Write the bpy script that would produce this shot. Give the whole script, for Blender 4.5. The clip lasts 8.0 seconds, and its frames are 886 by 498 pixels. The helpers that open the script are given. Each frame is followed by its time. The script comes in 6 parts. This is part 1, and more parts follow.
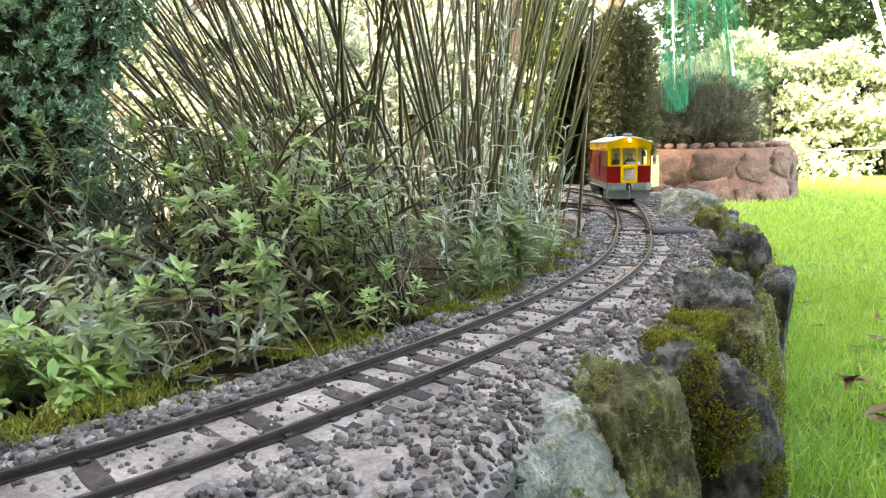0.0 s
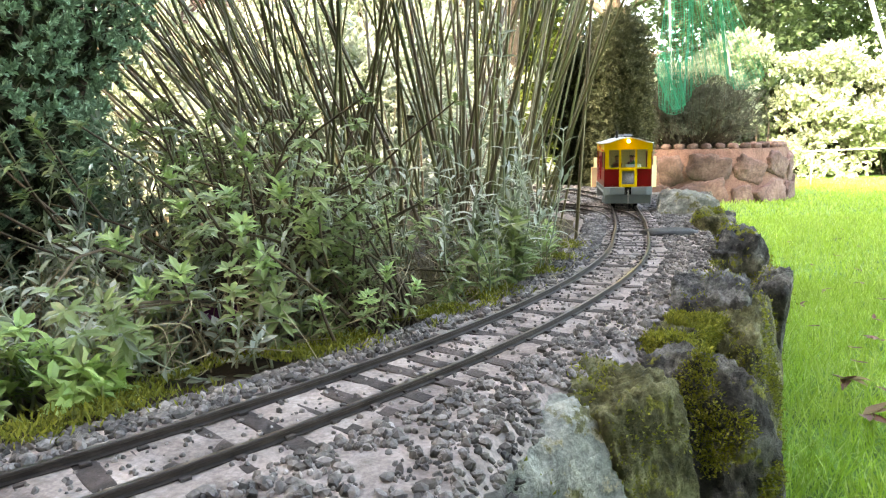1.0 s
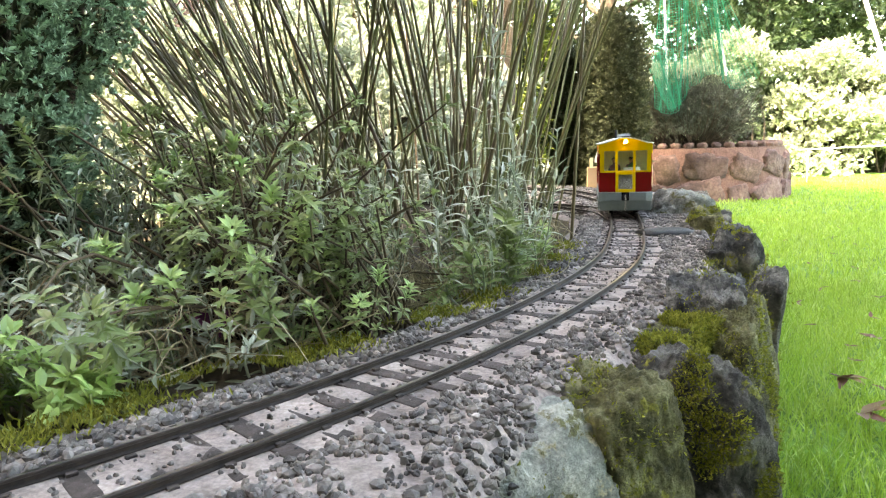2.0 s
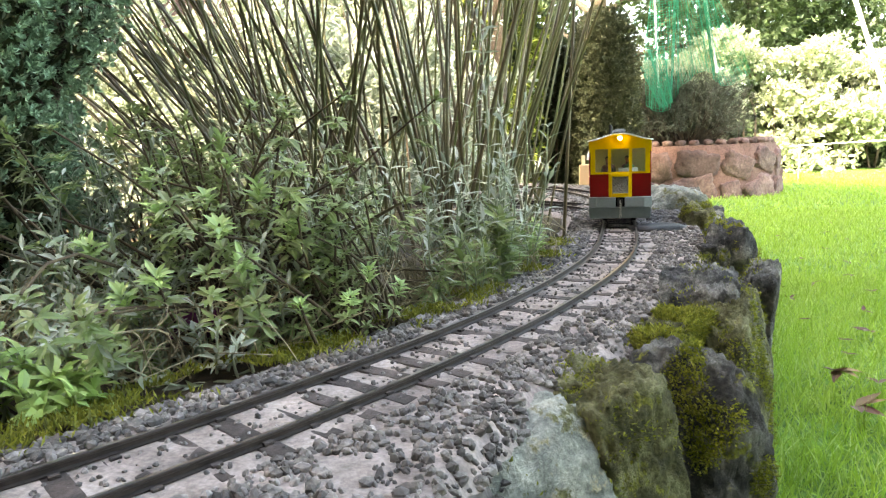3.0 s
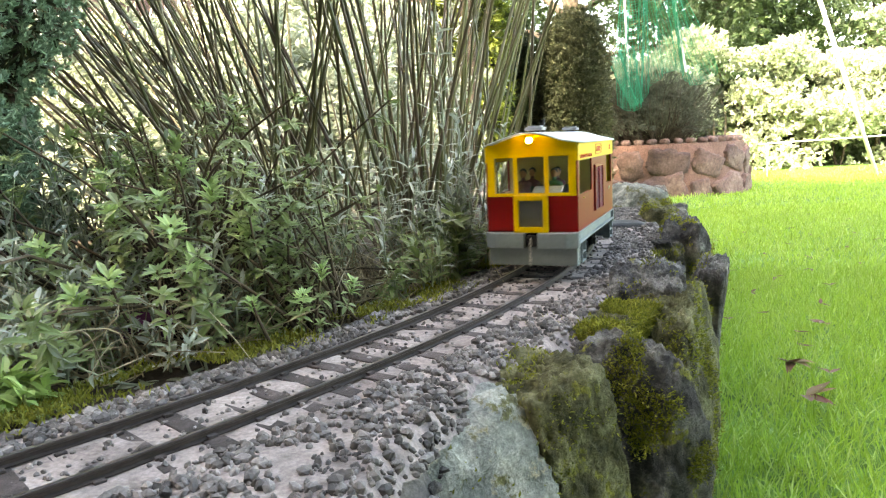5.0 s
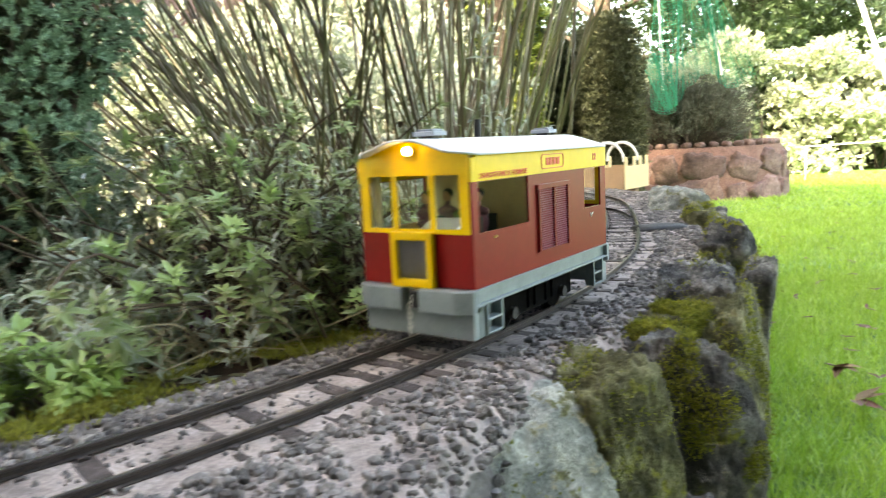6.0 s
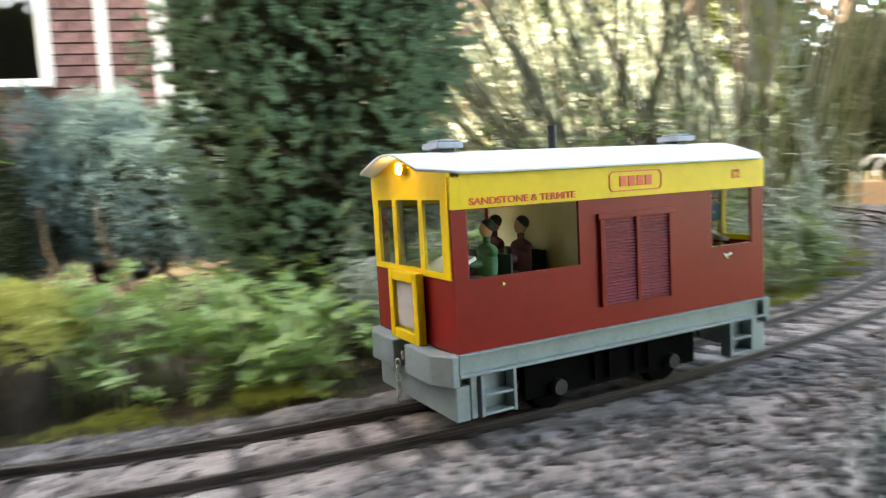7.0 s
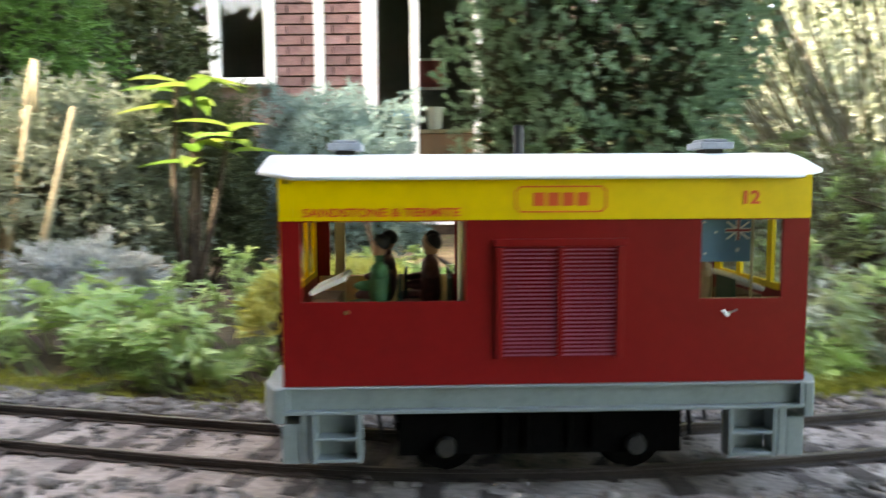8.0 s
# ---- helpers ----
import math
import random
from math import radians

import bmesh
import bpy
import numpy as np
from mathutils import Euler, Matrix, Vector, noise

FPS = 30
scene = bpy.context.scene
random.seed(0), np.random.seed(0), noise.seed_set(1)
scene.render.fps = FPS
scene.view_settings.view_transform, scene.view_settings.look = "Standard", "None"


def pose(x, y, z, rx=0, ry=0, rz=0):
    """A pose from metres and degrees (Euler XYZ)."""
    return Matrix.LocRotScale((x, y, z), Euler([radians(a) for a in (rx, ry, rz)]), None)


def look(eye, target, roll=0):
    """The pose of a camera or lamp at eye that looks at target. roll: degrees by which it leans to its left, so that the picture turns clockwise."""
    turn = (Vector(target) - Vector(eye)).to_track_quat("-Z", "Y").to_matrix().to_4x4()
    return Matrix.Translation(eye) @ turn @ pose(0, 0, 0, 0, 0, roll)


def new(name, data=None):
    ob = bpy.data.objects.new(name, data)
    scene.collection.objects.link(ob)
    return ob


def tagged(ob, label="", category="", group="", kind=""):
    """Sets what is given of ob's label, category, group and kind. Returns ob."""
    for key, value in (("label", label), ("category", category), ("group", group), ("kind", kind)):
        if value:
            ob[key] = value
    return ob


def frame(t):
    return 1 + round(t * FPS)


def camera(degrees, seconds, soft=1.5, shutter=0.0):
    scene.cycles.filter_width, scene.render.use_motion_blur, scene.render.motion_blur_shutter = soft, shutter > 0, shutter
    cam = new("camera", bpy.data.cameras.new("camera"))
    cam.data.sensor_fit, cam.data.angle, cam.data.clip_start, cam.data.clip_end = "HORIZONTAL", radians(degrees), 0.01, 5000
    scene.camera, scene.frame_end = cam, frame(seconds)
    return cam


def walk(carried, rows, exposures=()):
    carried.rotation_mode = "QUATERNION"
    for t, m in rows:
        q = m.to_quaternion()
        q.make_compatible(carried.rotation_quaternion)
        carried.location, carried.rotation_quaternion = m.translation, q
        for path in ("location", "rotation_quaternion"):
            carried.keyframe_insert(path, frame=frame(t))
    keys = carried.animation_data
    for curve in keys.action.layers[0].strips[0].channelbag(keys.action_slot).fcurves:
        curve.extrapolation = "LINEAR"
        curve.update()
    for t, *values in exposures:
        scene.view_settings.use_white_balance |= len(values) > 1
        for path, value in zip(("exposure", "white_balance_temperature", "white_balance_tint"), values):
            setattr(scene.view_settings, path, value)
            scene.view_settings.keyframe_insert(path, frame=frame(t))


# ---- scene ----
# camera and its walk
cam = camera(64.19, 8.0, soft=1.2, shutter=0.8)
ROWS = [
    (0.0, 0.0000, 0.0000, 0.1340, 0.00, -8.68, 1.22),
    (0.5, -0.0014, -0.0008, 0.1342, -0.13, -8.67, 1.20),
    (1.0, -0.0012, -0.0014, 0.1354, -0.22, -8.67, 1.19),
    (1.5, 0.0012, -0.0006, 0.1358, -0.33, -8.62, 1.43),
    (3.0, 0.0050, 0.0069, 0.1315, -0.91, -8.54, 2.29),
    (3.5, 0.0127, 0.0015, 0.1265, -1.79, -8.58, 2.47),
    (4.0, 0.0197, 0.0015, 0.1272, -2.46, -8.65, 2.55),
    (4.5, 0.0245, -0.0035, 0.1309, -2.86, -8.72, 2.69),
    (6.0, 0.0071, -0.0142, 0.1289, -0.33, -8.07, 2.95),
    (6.5, -0.0427, -0.0443, 0.1324, 6.06, -7.70, 3.13),
    (7.0, -0.0874, -0.0994, 0.1226, 16.19, -5.70, 3.09),
    (7.5, -0.1463, -0.1276, 0.1167, 23.58, -5.04, 1.07),
    (8.0, -0.1964, -0.1464, 0.1214, 29.71, -5.05, 0.31),
]


def cam_pose(x, y, z, yaw, pitch, lean):
    """Yaw to the left, pitch up, lean to the right, in degrees."""
    return pose(x, y, z, 0, 0, yaw) @ pose(0, 0, 0, 90 + pitch) @ pose(0, 0, 0, 0, 0, -lean)


walk(cam, [(t, cam_pose(*r)) for t, *r in ROWS], exposures=[(0.0, 4.08, 9000, 10), (6.0, 4.0, 9000, 10), (7.0, 3.94, 9000, 11), (8.0, 3.98, 9000, 12)])

# daylight: the sun stands behind an added, unseen hedge, whose shade lies over the near bed
world = bpy.data.worlds.new("daylight")
scene.world = world
world.use_nodes = True
sky = world.node_tree.nodes.new("ShaderNodeTexSky")
sky.sky_type, sky.sun_disc = "NISHITA", False
SUN_ELEVATION, SUN_TURN = 42.0, -145.0
sky.sun_elevation, sky.sun_rotation = radians(SUN_ELEVATION), radians(SUN_TURN)
sky.dust_density = 2.0
back = world.node_tree.nodes["Background"]
back.inputs["Strength"].default_value = 0.15
world.node_tree.links.new(sky.outputs["Color"], back.inputs["Color"])
sun = new("sun", bpy.data.lights.new("sun", "SUN"))
sun.data.energy, sun.data.angle, sun.data.color = 2.2, radians(5.0), (1.0, 0.97, 0.93)
_e, _a = radians(SUN_ELEVATION), radians(SUN_TURN)
sun.matrix_world = look((math.sin(_a) * math.cos(_e) * 30, math.cos(_a) * math.cos(_e) * 30, math.sin(_e) * 30), (0, 0, 0))

# ---- materials ----
def ramp(nt, fac, stops):
    r = nt.nodes.new("ShaderNodeValToRGB")
    while len(r.color_ramp.elements) < len(stops):
        r.color_ramp.elements.new(0.5)
    for e, (p, c) in zip(r.color_ramp.elements, stops):
        e.position, e.color = p, (*c, 1)
    nt.links.new(fac, r.inputs["Fac"])
    return r.outputs["Color"]


def noise_node(nt, scale, detail=4.0, rough=0.6, kind="noise"):
    co = nt.nodes.new("ShaderNodeTexCoord")
    n = nt.nodes.new("ShaderNodeTexVoronoi" if kind == "voronoi" else "ShaderNodeTexNoise")
    n.inputs["Scale"].default_value = scale
    if kind == "noise":
        n.inputs["Detail"].default_value, n.inputs["Roughness"].default_value = detail, rough
    nt.links.new(co.outputs["Object"], n.inputs["Vector"])
    return n.outputs[0]


def blend(nt, fac, a, b, mode="MIX"):
    m = nt.nodes.new("ShaderNodeMix")
    m.data_type, m.blend_type = "RGBA", mode
    if isinstance(fac, float):
        m.inputs[0].default_value = fac
    else:
        nt.links.new(fac, m.inputs[0])
    for i, v in ((6, a), (7, b)):
        if isinstance(v, tuple):
            m.inputs[i].default_value = (*v, 1)
        else:
            nt.links.new(v, m.inputs[i])
    return m.outputs[2]


def base_mat(name, rough=0.6, metal=0.0):
    m = bpy.data.materials.new(name)
    m.use_nodes = True
    p = m.node_tree.nodes["Principled BSDF"]
    p.inputs["Roughness"].default_value, p.inputs["Metallic"].default_value = rough, metal
    return m, m.node_tree, p


def bump(nt, p, height, strength, dist):
    b = nt.nodes.new("ShaderNodeBump")
    b.inputs["Strength"].default_value, b.inputs["Distance"].default_value = strength, dist
    nt.links.new(height, b.inputs["Height"])
    nt.links.new(b.outputs["Normal"], p.inputs["Normal"])


def paint(name, col, rough=0.45, metal=0.0, wear=0.12, scale=60.0, bumps=0.15, coat=0.0, shine=0.5):
    """Paint, plastic, metal or card with faint mottling at two scales."""
    m, nt, p = base_mat(name, rough, metal)
    dark = tuple(c * (1 - wear * 2) for c in col)
    light = tuple(min(1, c * (1 + wear)) for c in col)
    a = ramp(nt, noise_node(nt, scale), [(0.3, dark), (0.5, col), (0.75, light)])
    b = ramp(nt, noise_node(nt, scale * 7), [(0.35, dark), (0.6, light)])
    nt.links.new(blend(nt, 0.3, a, b), p.inputs["Base Color"])
    p.inputs["Coat Weight"].default_value = coat
    p.inputs["Specular IOR Level"].default_value = shine
    p.inputs["Coat Roughness"].default_value = 0.15
    if bumps:
        bump(nt, p, noise_node(nt, scale * 10), bumps, 0.0006)
    return m


def leaf_mat(name, cols, rough=0.5, through_light=0.35, per_object=False):
    """Leaves: colour varies from leaf to leaf, with some light passing through."""
    m, nt, p = base_mat(name, rough)
    if per_object:
        r = nt.nodes.new("ShaderNodeObjectInfo").outputs["Random"]
    else:
        r = nt.nodes.new("ShaderNodeNewGeometry").outputs["Random Per Island"]
    n = len(cols)
    a = ramp(nt, r, [(i / max(1, n - 1), c) for i, c in enumerate(cols)])
    b = blend(nt, noise_node(nt, 9.0), a, tuple(c * 0.65 for c in cols[n // 2]))
    nt.links.new(b, p.inputs["Base Color"])
    tr = nt.nodes.new("ShaderNodeBsdfTranslucent")
    nt.links.new(blend(nt, 1.0, b, (1.0, 1.0, 0.94), "MULTIPLY"), tr.inputs["Color"])
    mix = nt.nodes.new("ShaderNodeMixShader")
    mix.inputs[0].default_value = through_light
    nt.links.new(p.outputs[0], mix.inputs[1])
    nt.links.new(tr.outputs[0], mix.inputs[2])
    nt.links.new(mix.outputs[0], nt.nodes["Material Output"].inputs["Surface"])
    return m


def stone_mat(name, cols, scale=14.0, rough=0.85, moss=None, moss_at=0.55, lichen=None, relief=0.006, per_piece=0.0, per_object=False):
    m, nt, p = base_mat(name, rough)
    n1 = noise_node(nt, scale, 8.0, 0.65)
    c = ramp(nt, n1, [(0.34 + 0.32 * i / max(1, len(cols) - 1), k) for i, k in enumerate(cols)])
    fine = ramp(nt, noise_node(nt, scale * 12, 3.0), [(0.3, (0.55, 0.55, 0.55)), (0.7, (1.25, 1.25, 1.25))])
    c = blend(nt, 0.8, c, fine, "MULTIPLY")
    if per_piece:
        if per_object:
            r = nt.nodes.new("ShaderNodeObjectInfo").outputs["Random"]
        else:
            r = nt.nodes.new("ShaderNodeNewGeometry").outputs["Random Per Island"]
        v = ramp(nt, r, [(0.0, (1 - per_piece,) * 3), (0.5, (1.0, 0.97, 0.95)), (1.0, (1 + per_piece, 1 + per_piece, 1 + per_piece * 1.05))])
        c = blend(nt, 1.0, c, v, "MULTIPLY")
    if lichen:
        f = ramp(nt, noise_node(nt, scale * 2.2, 6.0, 0.7), [(0.56, (0, 0, 0)), (0.66, (1, 1, 1))])
        c = blend(nt, f, c, lichen)
    if moss:
        f = ramp(nt, noise_node(nt, scale * 1.1, 9.0, 0.72), [(moss_at, (0, 0, 0)), (moss_at + 0.05, (1, 1, 1))])
        shade = ramp(nt, noise_node(nt, scale * 9, 4.0), [(0.3, tuple(k * 0.4 for k in moss)), (0.5, moss), (0.75, tuple(k * 1.7 for k in moss))])
        c = blend(nt, f, c, shade)
        p.inputs["Specular IOR Level"].default_value = 0.25
    nt.links.new(c, p.inputs["Base Color"])
    bump(nt, p, noise_node(nt, scale * 4, 8.0, 0.7), 0.8, relief)
    return m


M_RED = paint("red_paint", (0.215, 0.006, 0.006), 0.40, wear=0.08, scale=25, bumps=0.05, shine=0.22)
M_YELLOW = paint("yellow_paint", (0.80, 0.52, 0.008), 0.42, wear=0.07, scale=25, bumps=0.05, shine=0.3)
M_GREY = paint("grey_paint", (0.20, 0.245, 0.25), 0.5, wear=0.12, scale=60)
M_ROOF = paint("roof_paint", (0.72, 0.75, 0.77), 0.38, wear=0.05, scale=30, bumps=0.1)
M_VENT = paint("vent_paint", (0.30, 0.33, 0.37), 0.5, wear=0.15)
M_BLACK = paint("black_metal", (0.012, 0.012, 0.013), 0.55, wear=0.3)
# running gear blacks hold the shade beneath the railcar in their colour
M_UNDER = paint("underframe_shade_black", (0.003, 0.003, 0.003), 0.9, wear=0.4, shine=0.04)
M_AXLE = paint("axle_box_shade_grey", (0.014, 0.014, 0.013), 0.75, wear=0.3)
M_STEEL = paint("bright_steel", (0.55, 0.54, 0.52), 0.28, 1.0, wear=0.15)
M_MESH = paint("grille_mesh", (0.45, 0.46, 0.47), 0.35, 0.9, wear=0.2)
# maroon lightened to paint in the light caught by the slat edges
M_LOUVRE = paint("louvre_highlight_maroon", (0.33, 0.085, 0.13), 0.32, wear=0.15)
M_CREAM = paint("cream_inside", (0.72, 0.62, 0.36), 0.6, wear=0.06)
M_ORANGE = paint("orange_letters", (0.72, 0.09, 0.012), 0.5, wear=0.05)
M_FLAG = paint("flag_blue", (0.10, 0.22, 0.36), 0.7, wear=0.08)
M_WHITE = paint("white_paint", (0.80, 0.80, 0.78), 0.5, wear=0.04, scale=8)
M_DOLL_A = paint("doll_green", (0.06, 0.20, 0.09), 0.6, wear=0.25, scale=120)
M_DOLL_B = paint("doll_plum", (0.16, 0.055, 0.075), 0.6, wear=0.25, scale=120)
M_SKIN = paint("doll_tan", (0.50, 0.26, 0.16), 0.6)
M_SEAT = paint("seat_dark_green", (0.02, 0.06, 0.045), 0.6)
M_BRASS = paint("brass", (0.75, 0.55, 0.25), 0.3, 1.0)
M_RAIL = paint("rail_bronze", (0.055, 0.045, 0.040), 0.42, 0.55, wear=0.3, scale=40)
M_RAILTOP = paint("rail_top", (0.22, 0.19, 0.17), 0.3, 0.85, wear=0.25, scale=60)
M_SLEEPER = stone_mat("sleeper_brown", [(0.0272, 0.0197, 0.0164), (0.0527, 0.0394, 0.0336), (0.102, 0.0804, 0.0722)], 60.0, 0.8, relief=0.0012, per_piece=0.3, per_object=True)
M_STONE = stone_mat("ballast_stone", [(0.07, 0.0647, 0.0598), (0.15, 0.136, 0.124), (0.3, 0.271, 0.244)], 40.0, 0.85, relief=0.0008, per_piece=0.5)
M_STONE_ONE = stone_mat("ballast_stone_single", [(0.07, 0.0647, 0.0598), (0.15, 0.136, 0.124), (0.3, 0.271, 0.244)], 60.0, 0.85, relief=0.0008, per_piece=0.5, per_object=True)
M_SAND = stone_mat("ballast_sand", [(0.156, 0.125, 0.11), (0.303, 0.253, 0.226), (0.431, 0.363, 0.326)], 30.0, 0.95, relief=0.002)
M_GRIT = stone_mat("grey_grit", [(0.088, 0.081, 0.0734), (0.165, 0.151, 0.138), (0.264, 0.238, 0.219)], 30.0, 0.95, relief=0.003)
M_SOIL = stone_mat("garden_soil", [(0.025, 0.018, 0.011), (0.06, 0.043, 0.026), (0.10, 0.08, 0.045)], 12.0, 0.95, moss=(0.05, 0.075, 0.018), moss_at=0.55, relief=0.006)
M_LAWN = stone_mat("lawn_base", [(0.06, 0.12, 0.015), (0.12, 0.23, 0.03), (0.18, 0.32, 0.05)], 7.0, 0.9, relief=0.01)
M_ROCK = stone_mat("mossy_rock", [(0.0138, 0.0126, 0.0115), (0.0574, 0.0528, 0.0459), (0.23, 0.218, 0.189)], 34.0, 0.75, moss=(0.184, 0.184, 0.0287), moss_at=0.57, relief=0.012)
M_ROCK_DARK = stone_mat("dark_rock", [(0.021, 0.021, 0.0222), (0.0875, 0.0857, 0.0803), (0.35, 0.341, 0.307)], 36.0, 0.7, moss=(0.245, 0.245, 0.0598), moss_at=0.61, relief=0.012)
M_ROCK_PALE = stone_mat("pale_rock", [(0.078, 0.0836, 0.0683), (0.243, 0.257, 0.222), (0.507, 0.494, 0.41)], 30.0, 0.7, moss=(0.108, 0.105, 0.0384), moss_at=0.555, lichen=(0.438, 0.371, 0.239), relief=0.008)
M_ROCK_GREEN = stone_mat("green_rock", [(0.0238, 0.0227, 0.0114), (0.102, 0.0968, 0.0395), (0.281, 0.27, 0.135)], 34.0, 0.85, moss=(0.194, 0.189, 0.0312), moss_at=0.57, relief=0.012)
M_SANDSTONE = stone_mat("red_sandstone", [(0.0723, 0.0425, 0.0382), (0.136, 0.0833, 0.0723), (0.212, 0.145, 0.123)], 5.0, 0.9, relief=0.02, per_piece=0.4, per_object=True)
M_MORTAR = stone_mat("red_mortar", [(0.156, 0.084, 0.068), (0.23, 0.132, 0.108)], 8.0, 0.95, relief=0.01)
M_BRICK = stone_mat("house_brick", [(0.138, 0.0775, 0.0775), (0.225, 0.122, 0.119), (0.312, 0.194, 0.188)], 6.0, 0.85, relief=0.004, per_piece=0.25, per_object=True)
M_WALL = stone_mat("brick_wall", [(0.204, 0.132, 0.12), (0.288, 0.216, 0.192)], 4.0, 0.9, relief=0.004)
M_SLATE = stone_mat("dark_slate", [(0.012, 0.012, 0.013), (0.03, 0.03, 0.032)], 40.0, 0.6, relief=0.001)
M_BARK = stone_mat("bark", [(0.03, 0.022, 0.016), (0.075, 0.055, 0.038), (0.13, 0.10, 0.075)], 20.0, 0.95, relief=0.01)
M_STEM = stone_mat("green_brown_stem", [(0.06, 0.035, 0.022), (0.11, 0.085, 0.04)], 60.0, 0.8, relief=0.001)
M_CANE = paint("bamboo_cane", (0.40, 0.33, 0.20), 0.6, wear=0.2, scale=20)
M_CARD = paint("brown_card", (0.36, 0.25, 0.155), 0.75, wear=0.06)
M_PLY = paint("pale_plywood", (0.72, 0.52, 0.26), 0.6, wear=0.06)
M_WOOD = paint("cabinet_wood", (0.22, 0.125, 0.065), 0.6, wear=0.15, scale=6)
M_BLUEBOX = paint("blue_box", (0.06, 0.20, 0.38), 0.5)
M_POT = paint("pale_pot", (0.55, 0.56, 0.48), 0.5)
M_REDSIGN = paint("red_card", (0.42, 0.07, 0.07), 0.5)
# wall colour darkened to stand for the unlit room
M_ROOM = paint("room_wall_shade", (0.09, 0.085, 0.07), 0.8, scale=3)
M_NET = leaf_mat("green_net", [(0.03, 0.40, 0.25), (0.05, 0.52, 0.34)], 0.6, 0.5)
L_REED = leaf_mat("reed_green", [(0.104, 0.156, 0.0438), (0.221, 0.286, 0.0875), (0.156, 0.117, 0.0625), (0.312, 0.377, 0.15), (0.208, 0.143, 0.0938), (0.13, 0.111, 0.0625), (0.546, 0.52, 0.375), (0.104, 0.137, 0.05)], 0.30, 0.12, True)
L_STRAW = leaf_mat("dry_straw", [(0.30, 0.24, 0.13), (0.50, 0.43, 0.28), (0.18, 0.12, 0.07)], 0.7, 0.2)
L_AZALEA = leaf_mat("azalea_leaf", [(0.124, 0.199, 0.0612), (0.223, 0.336, 0.109), (0.373, 0.471, 0.19), (0.149, 0.161, 0.0679), (0.398, 0.471, 0.299)], 0.35, 0.3)
L_AZ_TIP = leaf_mat("azalea_young_leaf", [(0.358, 0.541, 0.168), (0.515, 0.706, 0.288), (0.426, 0.611, 0.324)], 0.38, 0.35)
L_SILVER = leaf_mat("silver_leaf", [(0.58, 0.64, 0.57), (0.80, 0.83, 0.79), (0.32, 0.39, 0.23), (0.88, 0.90, 0.87)], 0.5, 0.3)
L_BROAD = leaf_mat("broad_green_leaf", [(0.144, 0.287, 0.0715), (0.287, 0.489, 0.129), (0.517, 0.69, 0.257), (0.345, 0.46, 0.172)], 0.35, 0.35)
L_CONIFER = leaf_mat("conifer_bluegreen", [(0.103, 0.197, 0.113), (0.197, 0.345, 0.211), (0.448, 0.654, 0.455), (0.112, 0.168, 0.0637)], 0.6, 0.2)
# brown-green inner foliage, with the shade inside a crown put into its colour
L_CONIFER_IN = leaf_mat("conifer_inner_shade", [(0.0304, 0.0494, 0.019), (0.057, 0.076, 0.0266), (0.076, 0.0665, 0.0266)], 0.7, 0.1)
L_JUNIPER = leaf_mat("juniper_blue", [(0.127, 0.215, 0.209), (0.228, 0.354, 0.342), (0.354, 0.506, 0.481)], 0.6, 0.15)
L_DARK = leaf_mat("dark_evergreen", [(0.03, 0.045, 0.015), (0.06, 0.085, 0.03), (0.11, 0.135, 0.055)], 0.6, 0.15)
L_FIR = leaf_mat("bright_fir", [(0.07, 0.18, 0.035), (0.12, 0.27, 0.05), (0.17, 0.33, 0.08)], 0.6, 0.25)
L_GOLD = leaf_mat("golden_conifer", [(0.13, 0.18, 0.02), (0.22, 0.27, 0.035), (0.09, 0.13, 0.02)], 0.6, 0.3)
# near-white leaves paint in sun glare, the darkest ones shaded gaps
L_HEDGE = leaf_mat("hedge_leaf_glare", [(0.12, 0.20, 0.06), (0.30, 0.40, 0.17), (0.70, 0.76, 0.56), (0.86, 0.88, 0.80), (0.08, 0.14, 0.04)], 0.22, 0.45)
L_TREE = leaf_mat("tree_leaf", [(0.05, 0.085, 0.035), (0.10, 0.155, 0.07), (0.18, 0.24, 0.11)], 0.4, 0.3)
L_LAVENDER = leaf_mat("lavender_grey", [(0.06, 0.055, 0.05), (0.11, 0.12, 0.085), (0.18, 0.20, 0.13)], 0.7, 0.2)
L_GRASS = leaf_mat("grass_blade", [(0.147, 0.28, 0.028), (0.296, 0.515, 0.056), (0.493, 0.694, 0.112), (0.222, 0.381, 0.0448), (0.69, 0.806, 0.358)], 0.28, 0.4)
L_MOSS = leaf_mat("moss_tuft", [(0.25, 0.275, 0.024), (0.45, 0.463, 0.048), (0.125, 0.138, 0.0216), (0.625, 0.6, 0.084)], 0.8, 0.3)
L_STUMPMOSS = leaf_mat("yellow_moss", [(0.525, 0.537, 0.096), (0.725, 0.688, 0.216), (0.375, 0.375, 0.084)], 0.8, 0.3)
L_YEW = leaf_mat("yew_needles", [(0.0432, 0.053, 0.0259), (0.0864, 0.0998, 0.0454), (0.173, 0.18, 0.0892)], 0.6, 0.15)
L_HEATHER = leaf_mat("heather_grey", [(0.10, 0.14, 0.08), (0.20, 0.26, 0.17), (0.36, 0.42, 0.33), (0.12, 0.13, 0.08)], 0.7, 0.25)
L_BIGLEAF = leaf_mat("yellowing_leaf", [(0.162, 0.323, 0.06), (0.396, 0.437, 0.108), (0.126, 0.266, 0.048), (0.216, 0.399, 0.096)], 0.4, 0.45)
L_FALLEN = leaf_mat("fallen_leaf", [(0.12, 0.08, 0.05), (0.24, 0.20, 0.16), (0.18, 0.045, 0.025), (0.40, 0.38, 0.34), (0.30, 0.22, 0.05)], 0.6, 0.1)
